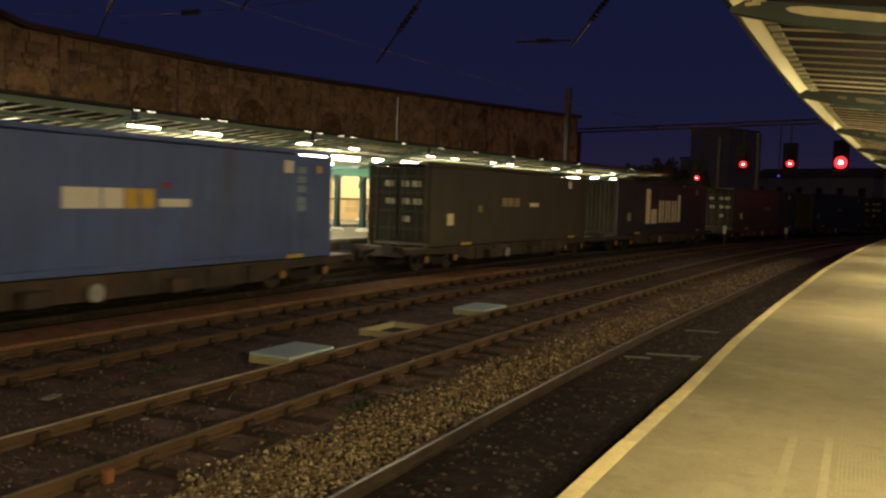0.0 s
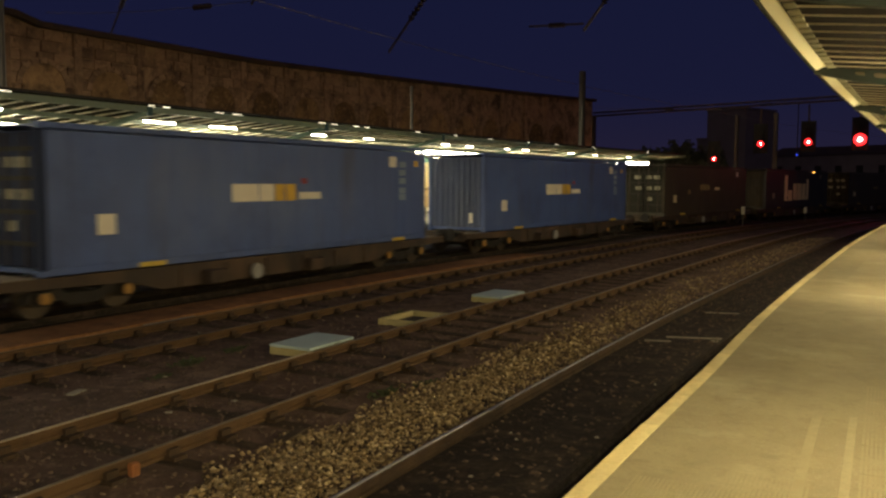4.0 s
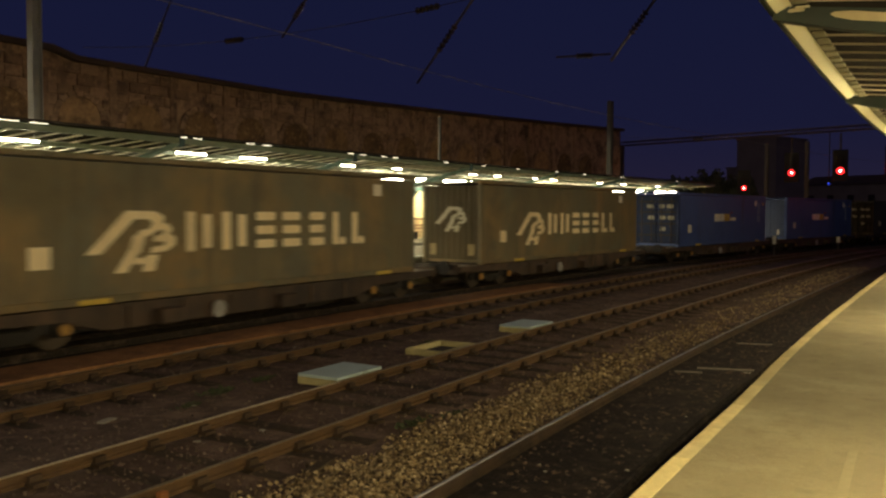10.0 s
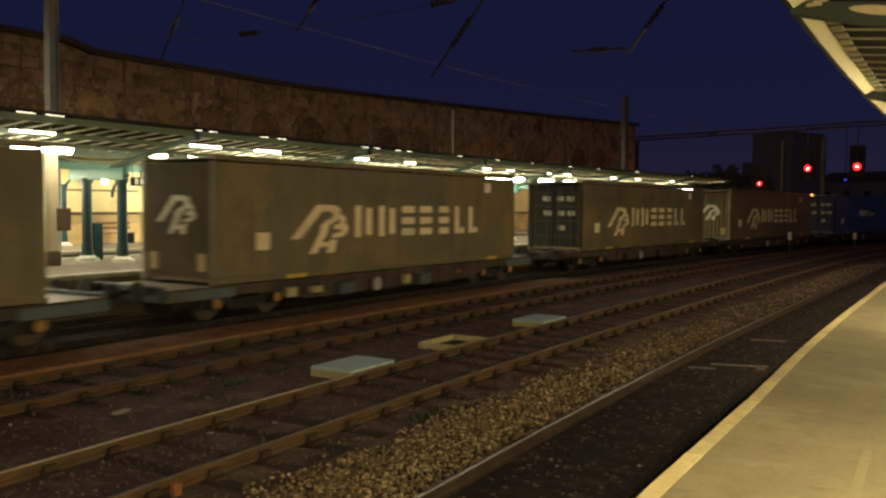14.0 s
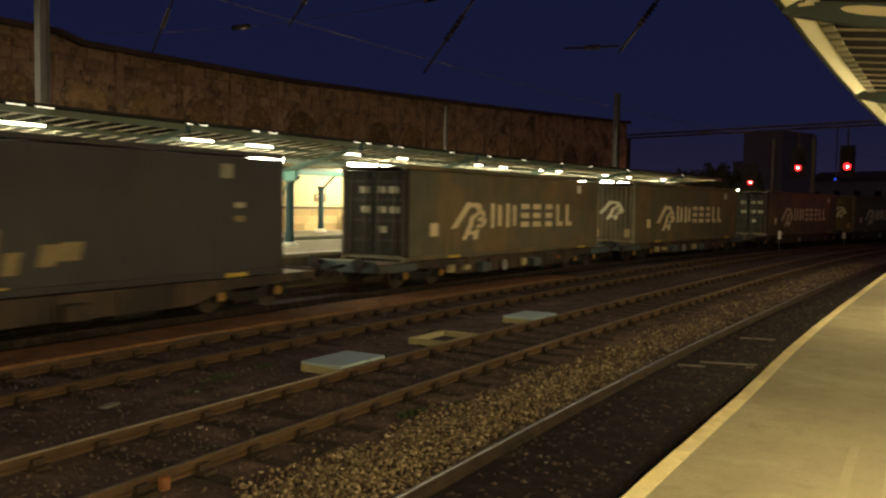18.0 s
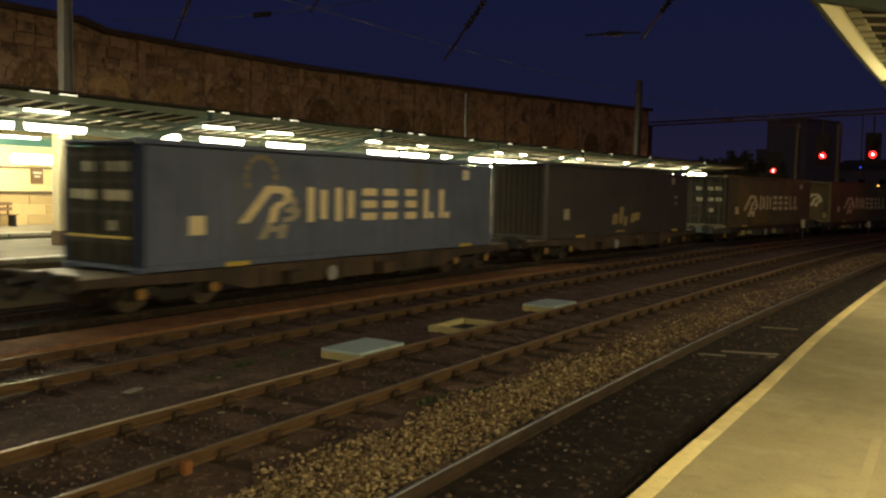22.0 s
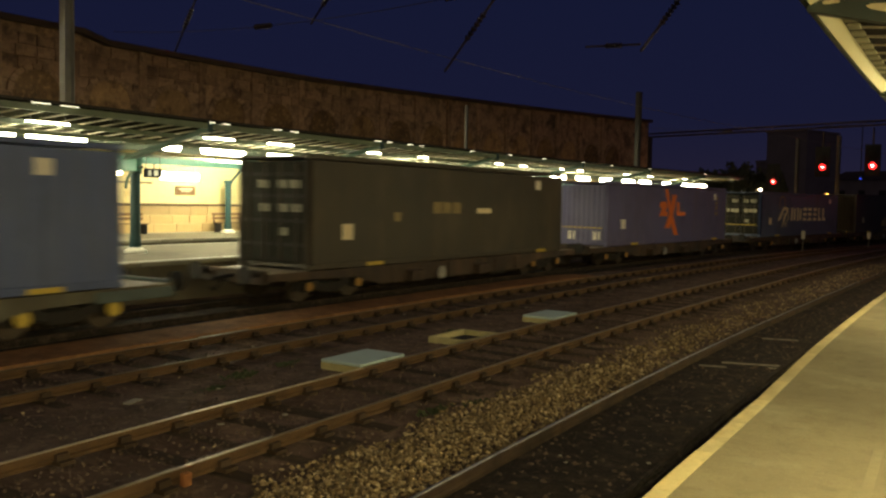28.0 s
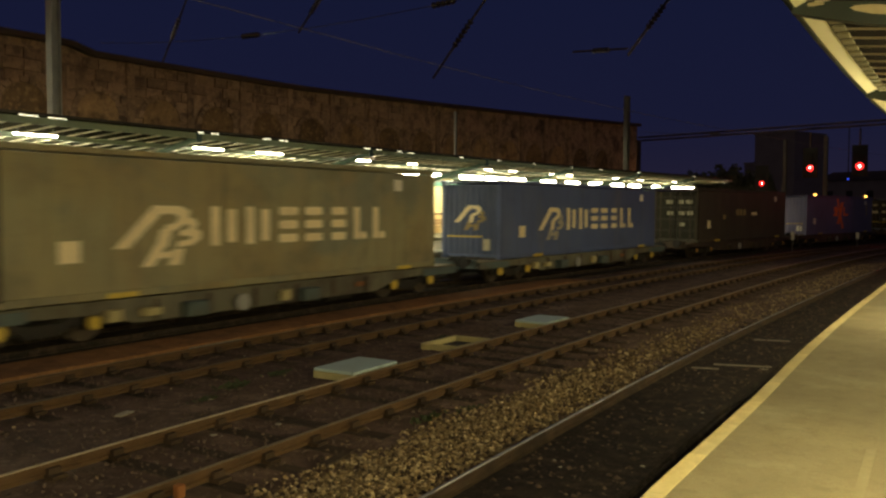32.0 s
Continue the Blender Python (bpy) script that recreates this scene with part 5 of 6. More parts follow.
EMBLEM = (  # outline, leading figure or the one behind it, how proud
    ([(-1.37, -0.36), (-0.97, -0.36), (0.06, 0.50), (-0.27, 0.61)], True, 0.012),
    ([(-0.27, 0.62), (0.60, 0.60), (0.84, 0.48), (0.80, 0.22), (0.36, 0.02), (0.02, 0.02), (0.12, 0.16), (0.40, 0.20), (0.50, 0.33), (0.38, 0.42), (-0.06, 0.42)], True, 0.014),
    ([(-0.20, -0.36), (0.14, -0.36), (0.30, 0.06), (-0.06, 0.06)], True, 0.016),
    ([(-0.60, -0.80), (-0.26, -0.80), (0.16, -0.26), (-0.18, -0.26)], False, 0.012),
    ([(0.18, -0.80), (0.54, -0.80), (0.66, -0.42), (0.30, -0.42)], False, 0.012),
    ([(-0.10, -0.62), (0.22, -0.62), (0.27, -0.48), (0.00, -0.48)], False, 0.013),
    ([(0.42, -0.38), (0.92, -0.34), (1.18, -0.20), (1.20, -0.02), (1.02, 0.06), (1.10, 0.18), (0.96, 0.32), (0.66, 0.30), (0.68, 0.17), (0.84, 0.15), (0.78, 0.05), (0.54, 0.02), (0.52, -0.10), (0.86, -0.12), (0.84, -0.20), (0.48, -0.24)], False, 0.014))


def emblem_side(c, material, second, x, wide, z=1.28):
    """Leaning emblem: a slanted stroke with a hook and a leg, and a second one half behind it."""
    for outline, lead, out in EMBLEM:
        flat_mark("emblem_stroke", [(x + wide * a_, z + 0.87 * b_) for a_, b_ in outline], material if lead else second, c, -CW / 2 - out)


def emblem_end(c, material, second, z):
    """The same emblem, narrower, on the blank end."""
    turn = Matrix.Rotation(-math.pi / 2, 4, "Z")
    for outline, lead, out in EMBLEM:
        m_ = material if lead else second
        key = ("end_mark", outline[0], m_.name)
        if key not in STORE:
            STORE[key] = Geo().prism([(0.52 * (a_ + 0.08), 0.62 * b_) for a_, b_ in outline], 0.0, 0.01).mesh("emblem_stroke", m_)
        part("emblem_stroke", STORE[key], c, Matrix.Translation((-CL / 2 - 0.012 - out, 0, z)) @ turn)


def lettering_bars(c, material):
    """Plain upright or level bars in the place of each character of the name."""
    z0, z1 = 0.95, 1.80
    for x0, x1 in ((-1.97, -1.24), (-0.92, -0.18)):
        flat_mark("name_bar", rect(x0, z0, x0 + 0.25, z1), material, c)
        flat_mark("name_bar", rect(x1 - 0.26, z0 + 0.06, x1, z1 - 0.06), material, c)
    for x0, x1 in ((0.16, 0.80), (1.08, 1.72), (2.10, 2.66)):
        for k in range(3):
            z = z0 + k * 0.325
            flat_mark("name_bar", [(x0, z + 0.03), (x0 + 0.05, z), (x1 - 0.05, z), (x1, z + 0.03), (x1, z + 0.17), (x1 - 0.05, z + 0.20), (x0 + 0.05, z + 0.20), (x0, z + 0.17)], material, c)
    for x0 in (3.02, 3.86):
        flat_mark("name_bar", rect(x0, z0, x0 + 0.24, z1), material, c)
        flat_mark("name_bar", rect(x0 + 0.29, z0, x0 + 0.54, z0 + 0.18), material, c)


# Blank ends take a shade-darkened paint in place of the side's
END_PAINT = {M_DARKCON.name: M_SHADED_END, M_OLIVE.name: M_OLIVE_END}


def container(i, height, paint, label, doors, marks):
    """A 45 ft container: frame, panels, doors or corrugated end, castings, marks."""
    c = empty("shipping_container", train_pose(train_u(i, 0), DECK), label, "container", "containers on the train")
    h = height
    tag_ = (paint.name, h)

    def shared(name, build):
        key = (name, tag_)
        if key not in STORE:
            STORE[key] = build().mesh(name, paint)
        return STORE[key]

    for y in (-CW / 2 + 0.02, CW / 2 - 0.02):
        part("side_panel", shared("side_panel", lambda: Geo().box((0, 0, h / 2), (CL - 0.3, 0.035, h - 0.3))), c, (0, y, 0))
        part("top_rail", shared("top_rail", lambda: Geo().box((0, 0, h - 0.06), (CL - 0.3, 0.07, 0.11), bev=0.012)), c, (0, y, 0))
        part("bottom_rail", shared("bottom_rail", lambda: Geo().box((0, 0, 0.09), (CL - 0.3, 0.07, 0.15), bev=0.012)), c, (0, y, 0))
    part("roof", shared("roof", lambda: Geo().box((0, 0, h - 0.05), (CL - 0.2, CW - 0.14, 0.04))), c)
    part("floor", shared("floor", lambda: Geo().box((0, 0, 0.1), (CL - 0.2, CW - 0.14, 0.1))), c)
    for x in (-CL / 2 + 0.09, CL / 2 - 0.09):
        for y in (-CW / 2 + 0.085, CW / 2 - 0.085):
            post = part("corner_post", shared("corner_post", lambda: Geo().box((0, 0, h / 2), (0.18, 0.17, h - 0.26), bev=0.02)), c, (x, y, 0))
            # Posts beside the doors are darkened with them, shade in the paint
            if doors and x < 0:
                post.data = STORE.setdefault(("dark_post", h, "blue" in paint.name), Geo().box((0, 0, h / 2), (0.18, 0.17, h - 0.26), bev=0.02).mesh("corner_post", M_DOOR_BLUE if "blue" in paint.name else M_SHADED_END))
            for z in (0.06, h - 0.06):
                part("corner_casting", shared("corner_casting", lambda: Geo().box((0, 0, 0), (0.20, 0.18, 0.12), bev=0.012)), c, (x, y, z))
    ends = {True: -1 if doors else 1, False: 1 if doors else -1}
    # door end
    x = ends[True] * (CL / 2 - 0.05)
    for k, y in enumerate((-0.56, 0.56)):
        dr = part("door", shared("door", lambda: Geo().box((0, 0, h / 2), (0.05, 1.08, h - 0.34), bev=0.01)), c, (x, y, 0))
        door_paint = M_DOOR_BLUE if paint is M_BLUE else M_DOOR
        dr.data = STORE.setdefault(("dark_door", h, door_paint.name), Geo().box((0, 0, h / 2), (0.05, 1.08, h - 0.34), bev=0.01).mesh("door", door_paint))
        for q in (-0.28, 0.28):
            rod_ = STORE.setdefault(("lock", h), Geo().rod((0, 0, 0.2), (0, 0, h - 0.2), 0.022, 6).mesh("locking_bar", M_WHEEL))
            part("locking_bar", rod_, dr, (ends[True] * 0.055, q, 0), "rusty locking bar")
        for z in (0.62, 1.22, 1.85, 2.4):
            if z < h - 0.2:
                part("door_rib", STORE.setdefault(("rib", paint.name), Geo().box((0, 0, 0), (0.05, 1.04, 0.085)).mesh("door_rib", M_BOGIE)), dr, (ends[True] * 0.035, 0, z))
        for q, z, w in ((-0.25, 1.55, 0.34), (0.22, 1.55, 0.3), (-0.2, 2.15, 0.36), (0.25, 2.15, 0.28), (0.2, 0.95, 0.3)):
            if (k + int(z * 10) + int(q * 10)) % 3 != 0:
                part("data_plate", box_mesh((0.012, w, 0.2), M_PLATE_DIM, 0.002), dr, (ends[True] * 0.032, q, z))
    # corrugated end
    x = ends[False] * (CL / 2 - 0.03)

    def corrugated():
        g, n = Geo(), 9
        wdt = CW - 0.34
        prof = []
        for k in range(n):
            y = -wdt / 2 + k * wdt / n
            st = wdt / n
            prof += [(y, -0.02), (y + st * 0.35, -0.02), (y + st * 0.5, 0.022), (y + st * 0.85, 0.022)]
        prof.append((wdt / 2, -0.02))
        m_ = len(prof)
        for z in (0.16, h - 0.16):
            g.v += [Vector((x, y, z)) for y, x in prof]
        g.v += [Vector((x - 0.03, y, z)) for z in (0.16, h - 0.16) for y, x in prof]
        for k in range(m_ - 1):
            g.f += [(k, k + 1, m_ + k + 1, m_ + k), (2 * m_ + k, 3 * m_ + k, 3 * m_ + k + 1, 2 * m_ + k + 1), (k, 2 * m_ + k, 2 * m_ + k + 1, k + 1), (m_ + k, m_ + k + 1, 3 * m_ + k + 1, 3 * m_ + k)]
        g.f += [(0, m_, 3 * m_, 2 * m_), (m_ - 1, 3 * m_ - 1, 4 * m_ - 1, 2 * m_ - 1)]
        return g

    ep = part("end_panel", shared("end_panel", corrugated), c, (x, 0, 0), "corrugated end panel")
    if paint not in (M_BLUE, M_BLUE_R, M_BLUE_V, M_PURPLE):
        ep.data = STORE.setdefault(("shaded_end", h, paint.name), corrugated().mesh("end_panel", END_PAINT.get(paint.name, M_OLIVE_D)))
        ep["label"] = "corrugated end panel in shaded paint"
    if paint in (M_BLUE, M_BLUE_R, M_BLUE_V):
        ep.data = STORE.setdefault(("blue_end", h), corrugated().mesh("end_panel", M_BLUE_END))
        ep["label"] = "dark blue corrugated end panel in shaded paint"
    # plates near the ends
    flat_mark("data_plate", rect(-5.60, 0.74, -5.17, 1.15), M_PLATE_DIM if paint is M_DARKCON else M_WHITE_MARK if paint in (M_PURPLE, M_BLUE) else M_CREAM_MARK, c)
    flat_mark("data_plate", rect(4.86, 2.26, 5.24, 2.58) if h > 2.85 else rect(5.16, 2.12, 5.52, 2.42), M_PLATE_DIM if paint is M_DARKCON else M_WHITE_MARK, c)
    for x0 in (-4.6, 5.0):
        flat_mark("edge_mark", rect(x0, 0.02, x0 + 0.7, 0.12), M_YELLOW_BAR, c, -CW / 2 - 0.03)
    marks(c, h)
    return c


def marks_name(second=None, end=False):
    def put(c, h):
        emblem_side(c, M_CREAM_MARK, second or M_CREAM_MARK, -3.16 if second else -3.28, 0.77 if second else 0.85)
        lettering_bars(c, M_CREAM_MARK)
        if h < 2.85 and not end:
            part("stripe", box_mesh((0.012, CW - 0.4, 0.05), M_YELLOW_BAR, 0.002), c, (-CL / 2 - 0.052, 0, 0.72), "yellow stripe")
            for y in (-0.9, -0.62, -0.34, 0.2, 0.48, 0.76):
                part("code_bar", box_mesh((0.012, 0.17, 0.2), M_END_MARK, 0.002), c, (-CL / 2 - 0.040, y, 1.58))
        if end:
            low = h < 2.85
            emblem_end(c, M_CREAM_MARK if low else M_END_MARK, M_FADED if low else M_END_MARK, 1.50 if low else 1.62)
            if low:
                part("stripe", box_mesh((0.012, 1.5, 0.05), M_YELLOW_BAR, 0.002), c, (-CL / 2 - 0.02, 0.25, 0.78), "yellow stripe")
            for y in (-0.7,) if low else (-0.85, 0.75):
                part("data_plate", box_mesh((0.012, 0.28, 0.4), M_END_MARK if low else M_FADED, 0.002), c, (-CL / 2 - 0.02, y, 0.50))
    return put


def marks_ring(c, h):
    """Emblem and name bars, with a broken ring of dashes over the emblem."""
    marks_name(M_SECOND)(c, h)
    for k in range(14):
        a = math.tau * k / 14
        if math.sin(a) < -0.75:
            continue
        x, z = -3.52 + 0.46 * math.cos(a), 2.02 + 0.45 * math.sin(a)
        u, v = 0.055 * math.cos(a), 0.055 * math.sin(a)
        p, q = -0.075 * math.sin(a), 0.075 * math.cos(a)
        flat_mark("ring_dash", [(x - u - p, z - v - q), (x + u - p, z + v - q), (x + u + p, z + v + q), (x - u + p, z - v + q)], M_FADED, c)


def marks_unit(c, h):
    flat_mark("name_bar", rect(-1.85, 1.33, -0.95, 1.75), M_WHITE_MARK, c)
    flat_mark("name_bar", rect(-0.90, 1.33, -0.38, 1.75), M_WHITE_MARK, c)
    flat_mark("number_bar", rect(-0.33, 1.33, 0.02, 1.75), M_YEL_MARK, c)
    flat_mark("number_bar", rect(0.08, 1.33, 0.46, 1.75), M_YEL_MARK, c)
    flat_mark("small_bar", rect(0.60, 1.36, 1.50, 1.54), M_WHITE_MARK, c)
    flat_mark("emblem_dot", rect(0.70, 1.76, 0.92, 1.90), M_RED_MARK, c)
    for z in (2.35, 2.1, 1.85, 1.55, 1.35):
        flat_mark("code_bar", rect(5.42, z - 0.09, 5.78, z + 0.09), M_PALE_BLUE, c)
    flat_mark("edge_mark", rect(6.28, 2.3, 6.5, 2.48), M_YEL_MARK, c)


def marks_unit_end(c, h):
    """The same bars, and a plate low on the corrugated end."""
    marks_unit(c, h)
    part("data_plate", box_mesh((0.012, 0.26, 0.36), M_WHITE_MARK, 0.002), c, (-CL / 2 - 0.012, -0.70, 0.5))


def marks_tall(c, h):
    flat_mark("name_bar", rect(-3.1, 0.55, -2.5, 2.45), M_CREAM_MARK, c)
    flat_mark("name_bar", rect(-2.35, 0.55, -1.5, 1.35), M_CREAM_MARK, c)
    for x in (-1.2, -0.2, 0.8):
        flat_mark("name_bar", rect(x, 0.6, x + 0.34, 1.85), M_CREAM_MARK, c)
        flat_mark("name_bar", rect(x + 0.48, 0.6, x + 0.78, 1.85), M_CREAM_MARK, c)
    flat_mark("name_bar", rect(1.8, 0.6, 2.2, 2.2), M_CREAM_MARK, c)


def marks_small(c, h):
    flat_mark("name_bar", rect(-3.4, 1.2, -3.1, 1.45), M_FADED, c)
    for x in (-1.5, -1.0, -0.45):
        flat_mark("name_bar", rect(x, 1.42, x + 0.42, 1.76), M_FADED, c)
    flat_mark("small_bar", rect(0.95, 1.42, 1.8, 1.58), M_CREAM_MARK, c)


def marks_faded(c, h):
    for x, z, w, hh in ((-1.15, 0.7, 0.5, 0.45), (-0.55, 0.85, 0.34, 0.7), (-0.12, 0.6, 0.3, 0.4), (0.6, 0.72, 0.36, 0.4), (1.05, 0.78, 0.5, 0.35)):
        flat_mark("emblem_bar", slanted(x, z, w, hh, 0.1), M_FADED, c)
    flat_mark("small_bar", rect(-1.05, 0.12, -0.2, 0.2), M_YELLOW_BAR, c)
    flat_mark("small_bar", rect(5.3, 1.6, 5.62, 1.72), M_END_MARK, c)
    flat_mark("small_bar", rect(5.3, 1.28, 5.62, 1.42), M_FADED, c)


def marks_cross(c, h):
    """Orange crossed bars with a block on each side."""
    n = 9

    def curved(x0, x1, z0, z1, w0, w1, bow):
        left, right = [], []
        for k in range(n):
            q = k / (n - 1)
            x = x0 + (x1 - x0) * q + bow * math.sin(math.pi * q)
            w = w0 + (w1 - w0) * q - 0.1 * math.sin(math.pi * q)
            left.append((x - w / 2, z0 + (z1 - z0) * q))
            right.append((x + w / 2, z0 + (z1 - z0) * q))
        return left + right[::-1]

    flat_mark("emblem_bar", curved(0.30, -0.95, 0.36, 2.55, 0.55, 0.34, -0.05), M_ORANGE, c)
    flat_mark("emblem_bar", curved(-0.72, 0.02, 0.72, 2.30, 0.62, 0.55, 0.08), M_ORANGE, c, -CW / 2 - 0.016)
    flat_mark("side_block", [(-1.72, 1.28), (-0.75, 1.28), (-0.72, 1.46), (-0.98, 1.50), (-0.80, 1.74), (-0.90, 1.93), (-1.16, 1.98), (-1.56, 1.94), (-1.70, 1.74), (-1.40, 1.66)], M_ORANGE, c)
    flat_mark("side_block", rect(0.34, 1.30, 0.62, 1.96), M_ORANGE, c)
    flat_mark("side_block", rect(0.62, 1.30, 1.35, 1.46), M_ORANGE, c)
    part("stripe", box_mesh((0.012, CW - 0.4, 0.06), M_YELLOW_BAR, 0.002), c, (-CL / 2 - 0.012, 0, 0.78), "yellow stripe")
    for y in (-0.75, 0.45):
        part("data_plate", box_mesh((0.012, 0.36, 0.36), M_WHITE_MARK, 0.002), c, (-CL / 2 - 0.012, y, 0.45))
    for z in (2.2, 1.95, 1.7, 1.4):
        flat_mark("code_bar", rect(5.4, z - 0.09, 5.75, z + 0.09), M_FADED, c)


def marks_none(c, h):
    flat_mark("small_bar", rect(-0.6, 1.4, 0.6, 1.6), M_FADED, c)


TALL, MID, LOW = 2.896, 2.76, 2.72
LOADS = {
    -6: (TALL, M_DARKCON, "charcoal grey container far ahead on the train", marks_none),
    -5: (TALL, M_DARKCON, "charcoal grey container far ahead on the train", marks_none),
    -4: (TALL, M_DARKCON, "charcoal grey container with dim markings", marks_none),
    -3: (TALL, M_OLIVE_D, "dark olive container with barred doors", marks_none),
    -2: (TALL, M_DARKCON, "charcoal container with tall cream lettering bars", marks_tall),
    -1: (TALL, M_OLIVE_D, "dark olive container with small faded markings", marks_small),
    0: (TALL, M_BLUE, "blue container with white and yellow marking bars", marks_unit_end),
    1: (TALL, M_BLUE, "blue container with white and yellow marking bars and barred doors", marks_unit),
    2: (TALL, M_OLIVE, "olive brown container with a cream emblem and name bars", marks_name(end=True)),
    3: (TALL, M_OLIVE, "olive brown container with a cream emblem, name bars and barred doors", marks_name()),
    4: (TALL, M_OLIVE, "olive brown container with a cream emblem and name bars", marks_name(end=True)),
    5: (TALL, M_OLIVE, "olive brown container with a cream emblem, name bars and barred doors", marks_name()),
    6: (TALL, M_DARKCON, "charcoal container with a small faded emblem", marks_faded),
    7: (LOW, M_BLUE_R, "slate blue container with cream emblem, dashed ring and name bars", marks_ring),
    8: (MID, M_PURPLE, "violet grey container with an orange crossed emblem", marks_cross),
    9: (TALL, M_OLIVE_D, "dark olive container with small faded markings and barred doors", marks_small),
    10: (MID, M_BLUE_V, "dusty blue container with a cream emblem and name bars", marks_name(M_SECOND, True)),
    11: (TALL, M_OLIVE_PALE, "pale olive container with a cream emblem, name bars and barred doors", marks_name()),
}


def wagon_master(blue, grey=False):
    """A flat container wagon: fish-belly frame, deck, two bogies, buffers."""
    w = empty("container_wagon", train_pose(0, 0), "brown flat container wagon on two bogies" if not blue else "grey-green container wagon with pale blue panels and yellow axle caps" if grey else "brown container wagon with pale blue panels and yellow axle caps", "wagon", "wagons of the train")
    frame_m = M_FRAME_GREY if grey else M_FRAME
    belly = [(-8.2, 0.78), (-8.2, 0.95), (8.2, 0.95), (8.2, 0.78), (5.0, 0.70), (4.0, 0.45), (-4.0, 0.45), (-5.0, 0.70)]
    for y in (-1.22, 1.16):
        part("side_sill", Geo().prism(belly, y, y + 0.06).mesh("side_sill", frame_m), w, None, "fish-belly side sill")
        for x in (-3.5, -2.1, -0.7, 0.7, 2.1, 3.5):
            part("stiffener", STORE.setdefault("stiff", Geo().box((0, 0, 0), (0.08, 0.05, 0.42)).mesh("stiffener", M_FRAME)), w, (x, y - 0.02 if y < 0 else y + 0.08, 0.68))
    for x in (-8.1, -6.6, -5.2, -3.0, 0, 3.0, 5.2, 6.6, 8.1):
        part("cross_member", STORE.setdefault("cross", Geo().box((0, 0, 0), (0.16, 2.3, 0.18)).mesh("cross_member", M_FRAME)), w, (x, 0, 0.84))
    part("centre_beam", Geo().box((0, 0, 0.78), (16.2, 0.45, 0.28)).mesh("centre_beam", frame_m), w)
    for x0, x1 in ((-8.2, -6.95), (6.95, 8.2)):
        part("end_deck", Geo().box(((x0 + x1) / 2, 0, 0.945), (x1 - x0, 2.36, 0.03)).mesh("end_deck", M_DECK), w, None, "open end deck plate")
        if blue:
            part("end_panel", Geo().box(((x0 + x1) / 2 - 0.3 * math.copysign(1, x0), -1.25, 0.80), (1.9, 0.04, 0.22), bev=0.01).mesh("end_panel", M_FRAME_BLUE), w, None, "pale blue side panel")
    for x in (-6.7, 6.7):
        for y in (-1.1, 1.1):
            part("twist_lock", box_mesh((0.14, 0.12, 0.06), M_WHEEL, 0.01), w, (x, y * 1.0, 0.935))
    for x in (-2.6, 1.0):
        part("brake_box", Geo().box((0, 0, 0), (0.55, 0.3, 0.32), bev=0.03).mesh("brake_box", M_FRAME_BLUE if blue else M_FRAME), w, (x, -1.36, 0.62), "brake gear box")
    if blue:
        for x, wd, hh in ((-4.6, 0.32, 0.24), (-3.7, 0.42, 0.16), (0.2, 0.3, 0.26)):
            part("valve_box", Geo().box((0, 0, 0), (wd, 0.16, hh), bev=0.02).mesh("valve_box", M_PIT), w, (x, -1.33, 0.66), "pale cream valve box")
        part("tag_plate", Geo().box((0, 0, 0), (0.34, 0.03, 0.12), bev=0.005).mesh("tag_plate", M_CLIP), w, (3.2, -1.26, 0.70), "orange tag plate")
    part("air_tank", Geo().rod((-0.5, 0, 0), (0.5, 0, 0), 0.2, 12).mesh("air_tank", M_BOGIE), w, (2.6, -0.9, 0.48))
    part("brake_wheel", Geo().rod((0, -0.04, 0), (0, 0.02, 0), 0.19, 16).rod((0, -0.07, 0), (0, 0.06, 0), 0.05, 8).mesh("brake_wheel", M_GALV), w, (-1.2, -1.34, 0.62), "pale round brake wheel")
    for end in (-1, 1):
        for y in (-0.87, 0.87):
            part("buffer", Geo().rod((end * 8.2, y, 0.95), (end * 8.62, y, 0.95), 0.09, 10).rod((end * 8.62, y, 0.95), (end * 8.67, y, 0.95), 0.22, 14).mesh("buffer", M_BOGIE), w)
        part("headstock", Geo().box((end * 8.2, 0, 0.86), (0.12, 2.3, 0.34), bev=0.02).mesh("headstock", M_FRAME_BLUE if blue else M_FRAME), w)
        part("coupling", Geo().rod((end * 8.25, 0, 0.88), (end * 8.85, 0, 0.82), 0.05, 8).mesh("coupling", M_BOGIE), w)
        part("brake_hose", Geo().rod((end * 8.25, 0.3, 0.8), (end * 8.6, 0.26, 0.5), 0.028, 6).rod((end * 8.6, 0.26, 0.5), (end * 8.85, 0.1, 0.62), 0.028, 6).mesh("brake_hose", M_BOGIE), w)
        # bogie
        bg = part("bogie", Geo().box((0, 0, 0.52), (0.5, 2.0, 0.2), bev=0.03).mesh("bogie", M_BOGIE), w, (end * 5.85, 0, 0), "black two-axle bogie")
        for y in (-1.02, 0.96):
            part("side_frame", Geo().prism([(-1.35, 0.46), (-1.25, 0.66), (-0.5, 0.70), (-0.35, 0.60), (0.35, 0.60), (0.5, 0.70), (1.25, 0.66), (1.35, 0.46), (0.55, 0.50), (0.3, 0.36), (-0.3, 0.36), (-0.55, 0.50)], y, y + 0.09).mesh("side_frame", M_BOGIE), bg)
            for x in (-0.2, 0, 0.2):
                part("spring", Geo().rod((x, y + 0.04, 0.37), (x, y + 0.04, 0.6), 0.075, 10).mesh("spring", M_BOGIE), bg)
